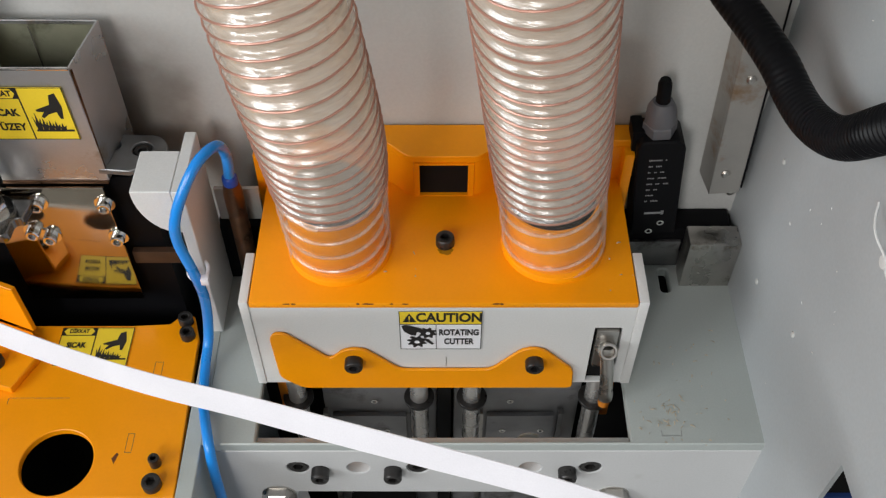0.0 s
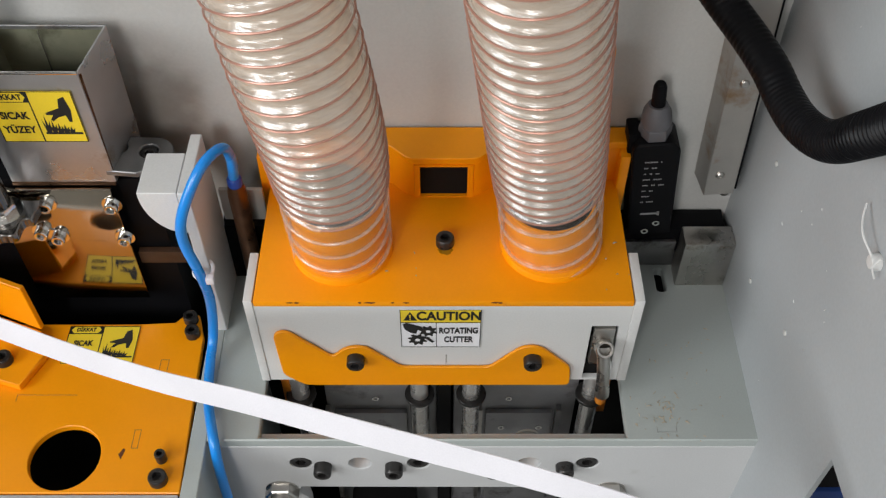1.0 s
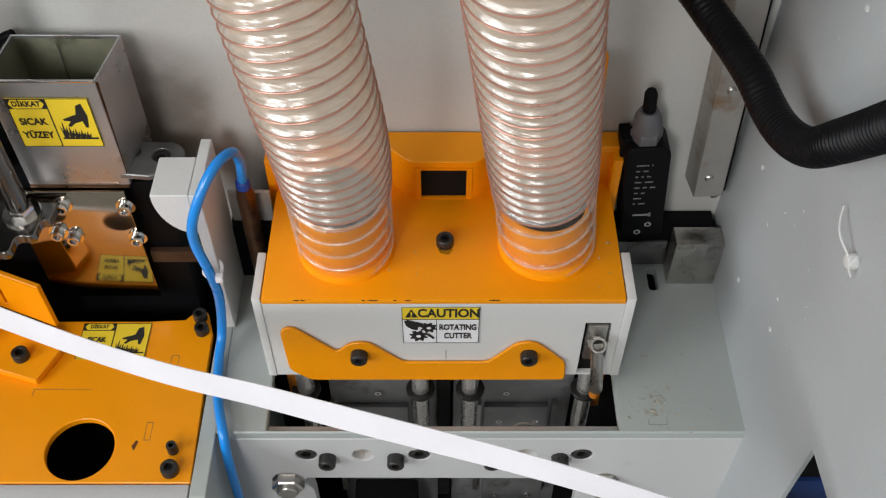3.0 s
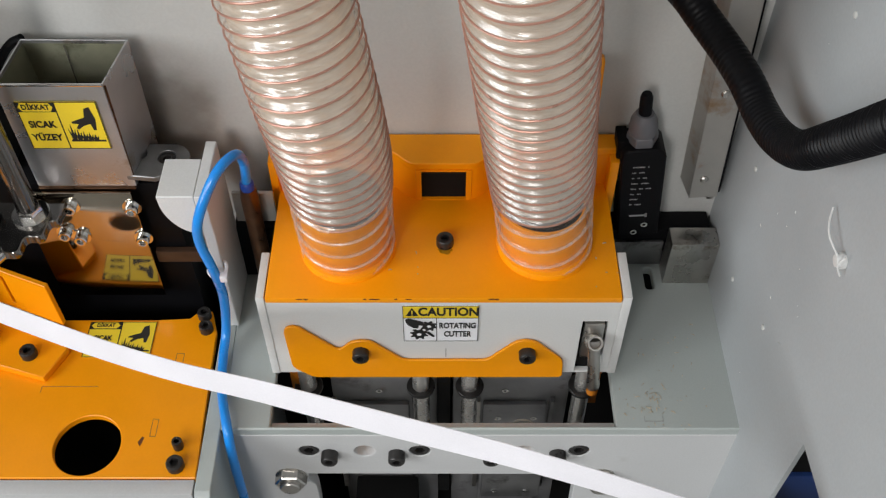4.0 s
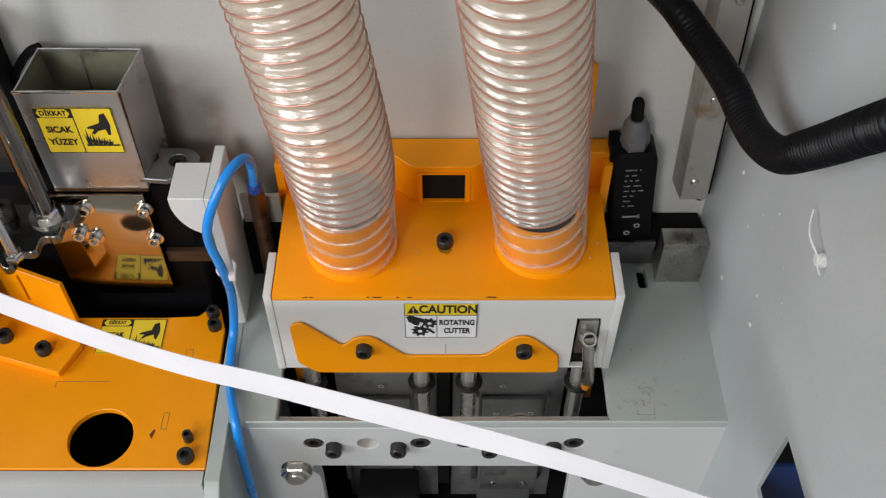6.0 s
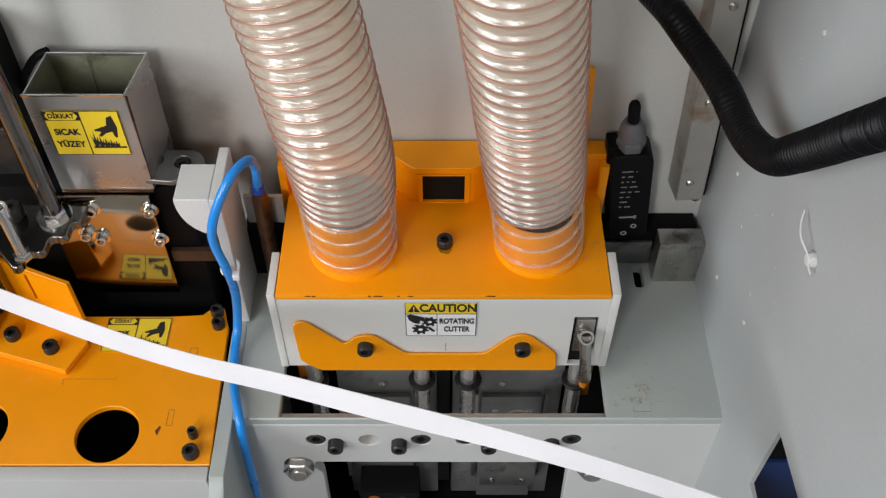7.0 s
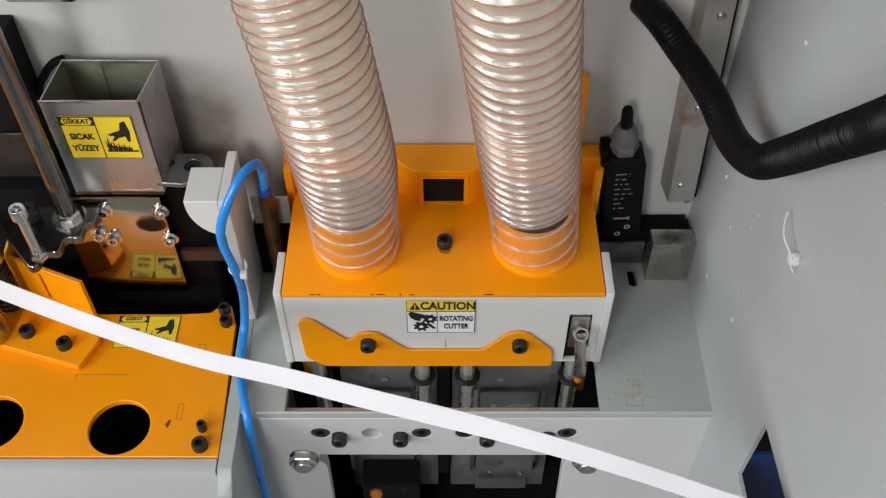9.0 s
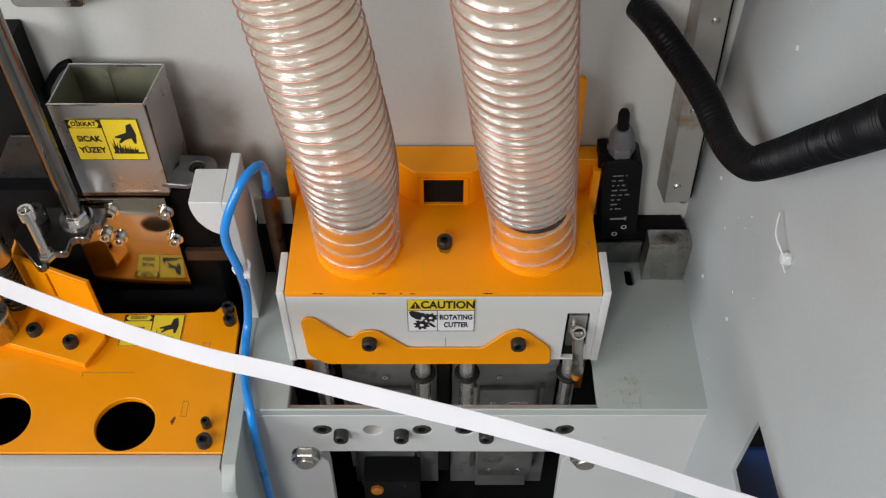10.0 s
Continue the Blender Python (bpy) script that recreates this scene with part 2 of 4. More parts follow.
def lathe(profile, n=32):
    """A turned shape about z from (radius, height) pairs."""
    bm = bmesh.new()
    rows = []
    for r, z in profile:
        rows.append([bm.verts.new((r * math.cos(2 * math.pi * i / n), r * math.sin(2 * math.pi * i / n), z)) for i in range(n)] if r > 1e-6
                    else [bm.verts.new((0, 0, z))])
    for a, b in zip(rows, rows[1:]):
        for i in range(n):
            j = (i + 1) % n
            if len(a) == 1 and len(b) > 1:
                bm.faces.new((a[0], b[i], b[j]))
            elif len(b) == 1 and len(a) > 1:
                bm.faces.new((a[i], a[j], b[0]))
            elif len(a) > 1:
                bm.faces.new((a[i], a[j], b[j], b[i]))
    return bm


def smooth_path(points, steps=10):
    """A smooth line through the points."""
    p = [Vector(v) for v in points]
    p = [2 * p[0] - p[1]] + p + [2 * p[-1] - p[-2]]
    out = []
    for i in range(1, len(p) - 2):
        for k in range(steps):
            s = k / steps
            out.append(0.5 * (2 * p[i] + (p[i + 1] - p[i - 1]) * s + (2 * p[i - 1] - 5 * p[i] + 4 * p[i + 1] - p[i + 2]) * s * s
                              + (3 * p[i] - p[i - 1] - 3 * p[i + 1] + p[i + 2]) * s ** 3))
    out.append(p[-2])
    return out


def frames_along(path):
    """Two cross directions at each point of the path, without twist."""
    tang = [(path[min(i + 1, len(path) - 1)] - path[max(i - 1, 0)]).normalized() for i in range(len(path))]
    side = tang[0].cross(Vector((0.13, 1, 0.21))).normalized()
    out = []
    for t in tang:
        side = (side - t * side.dot(t)).normalized()
        out.append((side, t.cross(side).normalized()))
    return out


def tube(path, radius, n=16, caps=True):
    """A tube along the path; radius is a number or one for each point."""
    bm = bmesh.new()
    rows = []
    for i, (p, (u, v)) in enumerate(zip(path, frames_along(path))):
        r = radius[i] if isinstance(radius, (list, tuple)) else radius
        rows.append([bm.verts.new(p + (u * math.cos(a) + v * math.sin(a)) * r) for a in (2 * math.pi * k / n for k in range(n))])
    for a, b in zip(rows, rows[1:]):
        for k in range(n):
            bm.faces.new((a[k], a[(k + 1) % n], b[(k + 1) % n], b[k]))
    if caps:
        bm.faces.new(rows[0][::-1])
        bm.faces.new(rows[-1])
    return bm


def socket_head(r, h, hexr=0.5):
    """A socket head cap screw's head on z = 0, with a six-sided recess."""
    bm = lathe([(r, 0), (r, h * 0.80), (r * 0.97, h * 0.90), (r * 0.87, h), (r * hexr * 1.15, h), (r * hexr, h * 0.96), (r * hexr, h * 0.4), (0, h * 0.36)], 24)
    for v in bm.verts:
        rad = math.hypot(v.co.x, v.co.y)
        if 0 < rad < r * hexr * 1.05:
            a = math.atan2(v.co.y, v.co.x) % (math.pi / 3) - math.pi / 6
            k = math.cos(math.pi / 6) / math.cos(a) * 1.08
            v.co.x, v.co.y = v.co.x * k, v.co.y * k
    return bm


def hex_prism(r, z0, z1):
    return lathe([(0, z0), (r * 0.97, z0), (r, z0 + (z1 - z0) * 0.1), (r, z1 - (z1 - z0) * 0.15), (r * 0.9, z1), (0, z1)], 6)


def share(name, mesh, parent, m, label=""):
    """One more part on a mesh that alike parts share."""
    ob = new(name, mesh)
    ob.parent = parent
    ob.matrix_basis = m
    if label:
        ob["label"] = label
    return ob


def mesh_of(name, bm, material_):
    me = finish(bm, name, material_)
    smooth_by_angle(me)
    return me


FACE_FRONT = Matrix.Rotation(radians(90), 4, "X")   # z to -y
FACE_LEFT = Matrix.Rotation(radians(-90), 4, "Y")   # z to -x


def at(x, y, z, turn=None):
    return Matrix.Translation((x, y, z)) @ (turn or Matrix())


def lettering(name, text, size, material_, parent, m, wide=1.0):
    """Words as a thin mesh, centred, read along x with y up."""
    data = bpy.data.curves.new(name, "FONT")
    data.body, data.size, data.align_x, data.align_y, data.extrude, data.offset = text, size, "CENTER", "CENTER", 0.0001, size * 0.03
    tmp = new("words", data)
    bpy.context.view_layer.update()
    me = bpy.data.meshes.new_from_object(tmp.evaluated_get(bpy.context.evaluated_depsgraph_get()))
    bpy.data.objects.remove(tmp)
    me.transform(Matrix.Diagonal((wide, 1, 1, 1)))
    me.materials.clear()
    me.materials.append(material_)
    ob = new(name, me)
    ob.parent, ob.matrix_basis = parent, m
    return ob


HEAD_M10 = mesh_of("bolt", socket_head(0.0082, 0.0092), OXIDE)
HEAD_M8 = mesh_of("bolt", socket_head(0.0070, 0.010), OXIDE)
HEAD_SUNK = mesh_of("bolt", socket_head(0.0100, 0.0092), OXIDE)
HEAD_LONG = mesh_of("bolt", socket_head(0.0085, 0.0110), OXIDE)
HEAD_BRIGHT = mesh_of("bolt", join(socket_head(0.0062, 0.0085, 0.55), lathe([(0, 0), (0.0090, 0), (0.0090, 0.0015), (0, 0.0015)], 24)), CHROME)

# ---- structure ----
DECK_FRONT, BACK, SIDE = -0.064, 0.165, 0.2850

# the workshop hall round the machine
ob = part("floor", box(-3.2, 3.2, -4.2, 2.2, -1.05, -0.95), CONCRETE)
tagged(ob, "grey concrete workshop floor", "floor", kind="structure")
ob = part("ceiling", box(-3.2, 3.2, -4.2, 2.2, 3.2, 3.3), PLASTER)
tagged(ob, "plain pale hall ceiling", "ceiling", kind="structure")
ob = part("wall_hall_rear", box(-3.2, 3.2, -4.3, -4.2, -0.95, 3.2), PLASTER)
tagged(ob, "plain pale hall wall", "wall", kind="structure")
ob = part("wall_hall_far", box(-3.2, 3.2, 2.2, 2.3, -0.95, 3.2), PLASTER)
tagged(ob, "plain pale hall wall", "wall", kind="structure")
ob = part("wall_hall_right", box(3.2, 3.3, -4.2, 2.2, -0.95, 3.2), PLASTER)
tagged(ob, "plain pale hall wall", "wall", kind="structure")
win = [(-3.0, 0.6), (-0.9, 0.6), (-0.9, 2.6), (-3.0, 2.6)]
bm = moved(slab([(-4.2, -0.95), (2.2, -0.95), (2.2, 3.2), (-4.2, 3.2)], 0.1, [win]), Matrix(((0, 0, 1, 0), (1, 0, 0, 0), (0, 1, 0, 0), (0, 0, 0, 1))))
ob = part("wall_hall_left", moved(bm, Matrix.Translation((-3.2, 0, 0))), PLASTER)
tagged(ob, "plain pale hall wall with a window opening", "wall", kind="structure")
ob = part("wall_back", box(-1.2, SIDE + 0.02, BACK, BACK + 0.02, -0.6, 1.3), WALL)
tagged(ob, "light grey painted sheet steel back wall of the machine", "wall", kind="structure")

# the side wall with a square cut-out, in y and z
SIDEWAYS = Matrix(((0, 0, 1, 0), (1, 0, 0, 0), (0, 1, 0, 0), (0, 0, 0, 1)))
cut = [(-0.30, 0.040), (-0.154, 0.038), (-0.158, 0.141), (-0.30, 0.150)]
side = moved(slab([(-0.9, -0.6), (BACK, -0.6), (BACK, 1.3), (-0.9, 1.3)], 0.004, [cut]), SIDEWAYS)
wall_right = part("wall_right", moved(side, Matrix.Translation((SIDE + 0.004, 0, 0))), SIDE_WALL)
tagged(wall_right, "grey painted sheet steel side wall with a square cut-out", "wall", kind="structure")

deck = [(-0.214, DECK_FRONT), (SIDE + 0.003, DECK_FRONT), (SIDE + 0.003, BACK), (-0.214, BACK)]
ob = part("deck", slab(deck, 0.012, [[(-0.1665, -0.0610), (0.1672, -0.0610), (0.1672, 0.05), (-0.1665, 0.05)],
                                     rounded([(0.217, 0.1055), (0.227, 0.1055), (0.227, 0.1350), (0.217, 0.1350)], 0.005)], 0.0012), GREY)
DECK = tagged(ob, "grey painted machine deck with a cutter opening, dusty", "deck", kind="structure")
# scribed marks on the deck
bm = box(0.195, 0.213, -0.0560, -0.0556, 0, 0.0004)
bm = box(0.195, 0.1954, -0.0556, -0.050, 0, 0.0004, bm=bm)
part("scribed_mark", box(0.2126, 0.213, -0.0556, -0.050, 0, 0.0004, bm=bm), PALE_TEXT, DECK)

# the front face below the deck, with its opening, in x and z
opening = [(-0.1376, -0.0915), (0.1412, -0.0930), (0.1440, -0.104), (0.1380, -0.116), (0.1378, -0.130), (0.1420, -0.35), (-0.1340, -0.35), (-0.1318, -0.130), (-0.1330, -0.116), (-0.1405, -0.104)]
holes = [ring(x, -0.0435, 0.0105, 24) for x in (-0.1328, -0.0775, -0.0228, 0.0244, 0.0805, 0.1353)]
bm = slab([(-0.214, -0.40), (SIDE + 0.003, -0.40), (SIDE + 0.003, -0.0122), (-0.214, -0.0122)], 0.014, [opening, *holes], 0.0008)
front = part("wall_front", moved(bm, at(0, DECK_FRONT, 0, UPRIGHT)), FRONT)
tagged(front, "pale grey machine front below the deck with bolt holes", "wall", kind="structure")
for x in (-0.1328, -0.0228, 0.0244, 0.1353):
    share("bolt", HEAD_SUNK, front, at(x, DECK_FRONT + 0.0095, -0.0435, FACE_FRONT), "sunk black socket screw")
for x in (-0.1125, -0.0458, 0.0482, 0.1143):
    share("bolt", HEAD_LONG, front, at(x, DECK_FRONT, -0.0480, FACE_FRONT), "black socket screw")
HEX = mesh_of("hex_bolt", join(hex_prism(0.0165, 0.001, 0.011), lathe([(0, 0), (0.0165, 0), (0.0165, 0.001), (0, 0.001)], 28),
                               lathe([(0.0105, 0.011), (0.0105, 0.0145), (0.0095, 0.0158), (0, 0.0158)], 24)), STEEL)
for x, z in ((-0.1563, -0.096), (0.1623, -0.098)):
    share("hex_bolt", HEX, front, at(x, DECK_FRONT, z, FACE_FRONT), "bright steel hexagon bolt with washer")
for x in (-0.0775, 0.0805):
    part("hole_back", moved(lathe([(0, 0), (0.0115, 0), (0.0115, 0.002), (0, 0.002)], 24), at(x, DECK_FRONT + 0.030, -0.0440, FACE_FRONT)), GREY, front)

# closed space below the deck, its shade put into near-black walls
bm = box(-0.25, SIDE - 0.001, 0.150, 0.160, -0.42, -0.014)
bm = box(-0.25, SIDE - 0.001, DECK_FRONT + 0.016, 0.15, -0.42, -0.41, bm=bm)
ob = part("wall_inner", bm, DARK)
tagged(ob, "inside of the machine frame, its shade painted near-black", "wall", kind="structure")

# left body: side plate, grey body front and the well behind the orange plate, its shade painted near-black
prof = [(-0.150, -0.42), (BACK, -0.42), (BACK, 0.0), (-0.128, 0.0), (-0.150, -0.02)]
bm = moved(slab(prof, 0.0150, bevel=0.0008), SIDEWAYS)
side_plate = part("side_plate", moved(bm, Matrix.Translation((-0.2135, 0, 0))), GREY)
tagged(side_plate, "grey painted side plate of the gluing unit", "side plate", kind="structure")
prof = [(0.057, 0.0005), (BACK, 0.0005), (BACK, 0.06), (0.129, 0.06), (0.129, 0.196), (0.057, 0.196)]
bm = moved(slab(prof, 0.0100, bevel=0.0008), SIDEWAYS)
ob = part("divider_plate", moved(bm, Matrix.Translation((-0.2110, 0, 0))), PANEL)
tagged(ob, "upright pale grey divider plate with a stepped back", "divider", kind="structure")
bm = box(-1.2, -0.2300, -0.1320, -0.1165, -0.42, -0.0005, 0.0015)
ob = part("wall_body", bm, FRONT)
tagged(ob, "pale grey body front of the gluing unit", "wall", kind="structure")
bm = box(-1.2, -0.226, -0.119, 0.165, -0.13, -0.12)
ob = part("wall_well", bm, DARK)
tagged(ob, "floor of the well below the gluing unit, painted near-black as shade", "wall", kind="structure")

# ---- cutter housing ----
LID = 0.125
housing = thing("cutter_housing", "grey cutter housing with an orange lid, screwed to the machine deck", "machine housing")
slot = [(0.131, 0.003), (0.156, 0.003), (0.1545, 0.087), (0.131, 0.087)]
bm = slab([(-0.1622, 0.0005), (0.1637, 0.0005), (0.1637, 0.1175), (-0.1622, 0.1175)], 0.006, [slot], 0.0004)
panel = part("front_panel", moved(bm, UPRIGHT), PANEL, housing, "pale grey painted front panel")
for x0, x1 in ((-0.1700, -0.1623), (0.1638, 0.1722)):
    part("side_panel", box(x0, x1, -0.001, 0.0530, 0.0003, 0.1245, 0.0008), PANEL, housing, "grey painted side panel")
part("side_panel", box(-0.1615, -0.1555, 0.055, 0.150, 0.0003, 0.1175), DARK_STEEL, housing, "dull steel side panel")
part("side_panel", box(0.1565, 0.1625, 0.055, 0.150, 0.0003, 0.1175), DARK_STEEL, housing, "dull steel side panel")
lid = part("lid", box(-0.1612, 0.1628, -0.0015, 0.1500, 0.118, LID, 0.0010), ORANGE, housing, "orange painted lid with chipped front edge")

# raised rear of the lid: flared, with a square duct through its middle
def flare(s, x0=-0.0258, x1=-0.056, y0=0.121, y1=0.141):
    t = s * s * (3 - 2 * s)
    return (x0 + (x1 - x0) * s, y0 + (y1 - y0) * t)


left = [flare(k / 10) for k in range(11)]
right = [(-x + 0.0022, y) for x, y in left]
plan = left[::-1] + right + [(0.1700, 0.141), (0.1700, 0.162), (-0.1680, 0.162), (-0.1680, 0.141)]
rear_top = moved(slab(plan, 0.008, bevel=0.0008), Matrix.Translation((0, 0, 0.1735)))
part("rear_top", rear_top, ORANGE, housing, "orange painted top of the rear duct")
for edge in (left, right):
    bm = bmesh.new()
    pts = edge + [(math.copysign(0.165, edge[-1][0]), 0.141)]
    rows = [[bm.verts.new((x, y, LID)), bm.verts.new((x, y, 0.166)), bm.verts.new((x, y + 0.003, 0.166)), bm.verts.new((x, y + 0.003, LID))] for x, y in pts]
    for a, b in zip(rows, rows[1:]):
        for k in range(4):
            bm.faces.new((a[k], a[(k + 1) % 4], b[(k + 1) % 4], b[k]))
    bm.faces.new(rows[0])
    bm.faces.new(rows[-1][::-1])
    part("duct_side", bm, ORANGE, housing, "curved orange duct side")
bm = slab([(-0.0256, LID), (0.0278, LID), (0.0278, 0.1655), (-0.0256, 0.1655)], 0.004, [[(-0.0205, LID + 0.0006), (0.0225, LID + 0.0006), (0.0225, 0.1640), (-0.0205, 0.1640)]])
part("duct_mouth", moved(bm, at(0, 0.1195, 0, UPRIGHT)), ORANGE, housing, "orange rim of the square duct mouth")
# near-black block stands for the shade deep in the duct
part("duct_inside", box(-0.0250, 0.0270, 0.1240, 0.128, LID, 0.165), DARK, housing, "near-black fill for the shade inside the duct")
for x0, x1, z1 in ((-0.1680, -0.1600, 0.1660), (0.1610, 0.1700, 0.1660)):
    part("end_plate", box(x0, x1, 0.130, 0.1615, 0.06, z1, 0.001), ORANGE, housing, "orange end plate")
bm = slab(rounded([(0.1330, 0.16), (0.1470, 0.16), (0.1450, 0.276), (0.1310, 0.276)], 0.0065), 0.006, bevel=0.0006)
part("rear_strap", moved(bm, at(0, 0.152, 0, UPRIGHT)), ORANGE, housing, "upright orange strap with a rounded top")
share("bolt", HEAD_M10, lid, at(0.0021, 0.063, LID), "black socket screw")

bm = bmesh.new()
bm.faces.new([bm.verts.new((0.0025 + 0.0065 * math.cos(k * math.pi / 7) * (1 + 0.25 * math.sin(k * 2.3)), 0.0545 + 0.0042 * math.sin(k * math.pi / 7) * (1 + 0.2 * math.cos(k * 1.7)), LID + 0.0002)) for k in range(14)])
part("oil_mark", bm, OIL, lid, "small dark oil mark")

# the orange guide plate on the front, in x and z
guide = [(-0.1500, 0.0760), (-0.1450, 0.0835), (-0.1360, 0.0830), (-0.1000, 0.0440), (-0.0880, 0.0580), (-0.0776, 0.0605), (-0.0680, 0.0585), (-0.0380, 0.0270),
         (0.0430, 0.0270), (0.0690, 0.0580), (0.0797, 0.0615), (0.0900, 0.0580), (0.1175, 0.0270), (0.1195, -0.0030), (-0.1290, -0.0030), (-0.1480, 0.0150)]
bm = moved(slab(rounded(guide, 0.006), 0.003, bevel=0.0006), at(0, -0.0038, 0, UPRIGHT))
plate = part("guide_plate", bm, ORANGE, housing, "orange guide plate with two humps and black screws")
for x, z in ((-0.079, 0.0425), (0.0815, 0.0415)):
    share("bolt", HEAD_M10, plate, at(x, -0.0038, z, FACE_FRONT), "black socket screw")
# scribed tee above the guide plate
bm = box(0.0028, 0.0033, -0.0004, 0, 0.028, 0.043)
part("scribed_mark", bm, LINE, panel)
# paint chips along the lid's front edge
bm = bmesh.new()
for x0, w in ((-0.133, 0.006), (-0.126, 0.004), (-0.072, 0.003), (-0.067, 0.010), (-0.044, 0.003), (-0.034, 0.006), (0.041, 0.007), (0.047, 0.004)):
    vs = [bm.verts.new((x0 + w * (0.5 + 0.5 * math.cos(a)) , -0.00165, 0.1236 + 0.0011 * math.sin(a) * random.uniform(0.5, 1.3))) for a in (k * math.pi / 5 for k in range(10))]
    bm.faces.new(vs)
tagged(part("paint_chips", bm, CHIPPED, lid, "dark chips in the orange paint"), kind="stuff")

# lever in the slot on the front
# slot's shade is in the near-black colour of its back
lever = part("slot_liner", box(0.1295, 0.1575, 0.0068, 0.010, 0.002, 0.090), DARK, housing, "back of the lever slot, its shade painted near-black")
part("lever_block", box(0.1335, 0.1525, -0.002, 0.006, 0.030, 0.084, 0.0015), STEEL, housing, "worn steel sliding block")
bm = tube(smooth_path([(0.1430, -0.004, 0.066), (0.1448, -0.013, 0.046), (0.1468, -0.017, 0.020), (0.1478, -0.018, 0.004)], 6), [0.0080, 0.0085, 0.0075, 0.0065, 0.006, 0.006, 0.006, 0.006, 0.006, 0.006, 0.006, 0.006, 0.006, 0.0062, 0.0065, 0.0066, 0.0068, 0.0068, 0.0068], 18)
lv = part("lever", bm, STEEL, housing, "worn steel adjusting lever")
part("lever_boss", moved(lathe([(0, -0.004), (0.0080, -0.004), (0.0080, 0.008), (0.0074, 0.009), (0.0056, 0.009), (0.0056, -0.003), (0, -0.003)], 28), at(0.1435, -0.006, 0.0630, Matrix.Rotation(radians(48), 4, "X"))), STEEL, housing, "round steel lever boss")
part("lever_tip", moved(lathe([(0, -0.014), (0.0045, -0.014), (0.005, -0.012), (0.005, 0), (0, 0)], 16), at(0.1490, -0.0120, -0.004)), ORANGE_PLASTIC, housing, "orange lever tip")

# spigots under the hoses
for x, y, dx, dy, high in ((-0.0885, 0.0600, 0.0016, -0.0245, 0.094), (0.0958, 0.0630, -0.0100, -0.0140, 0.070)):
    bm = lathe([(0.0448, LID), (0.0445, LID + 0.004), (0.0435, LID + 0.006), (0.0392, LID + 0.008), (0.0380, LID + high), (0.0360, LID + high), (0.0370, LID + 0.002)], 48)
    for v in bm.verts:
        k = max(v.co.z - LID - 0.008, 0) / 0.086
        v.co.x += dx * k
        v.co.y += dy * k
    spigot = part("spigot", moved(bm, Matrix.Translation((x, y, 0))), ORANGE, housing, "orange pipe spigot")
    # near-black inner skin: shade down the pipe, given by colour
    bm = lathe([(0.0358, LID + high - 0.003), (0.0350, LID + 0.020), (0, LID + 0.018)], 40)
    for v in bm.verts:
        k = max(v.co.z - LID - 0.008, 0) / 0.086
        v.co.x += dx * k
        v.co.y += dy * k
    part("bore", moved(bm, Matrix.Translation((x, y, 0))), DARK, spigot, "bore of the spigot, its inner shade painted near-black")

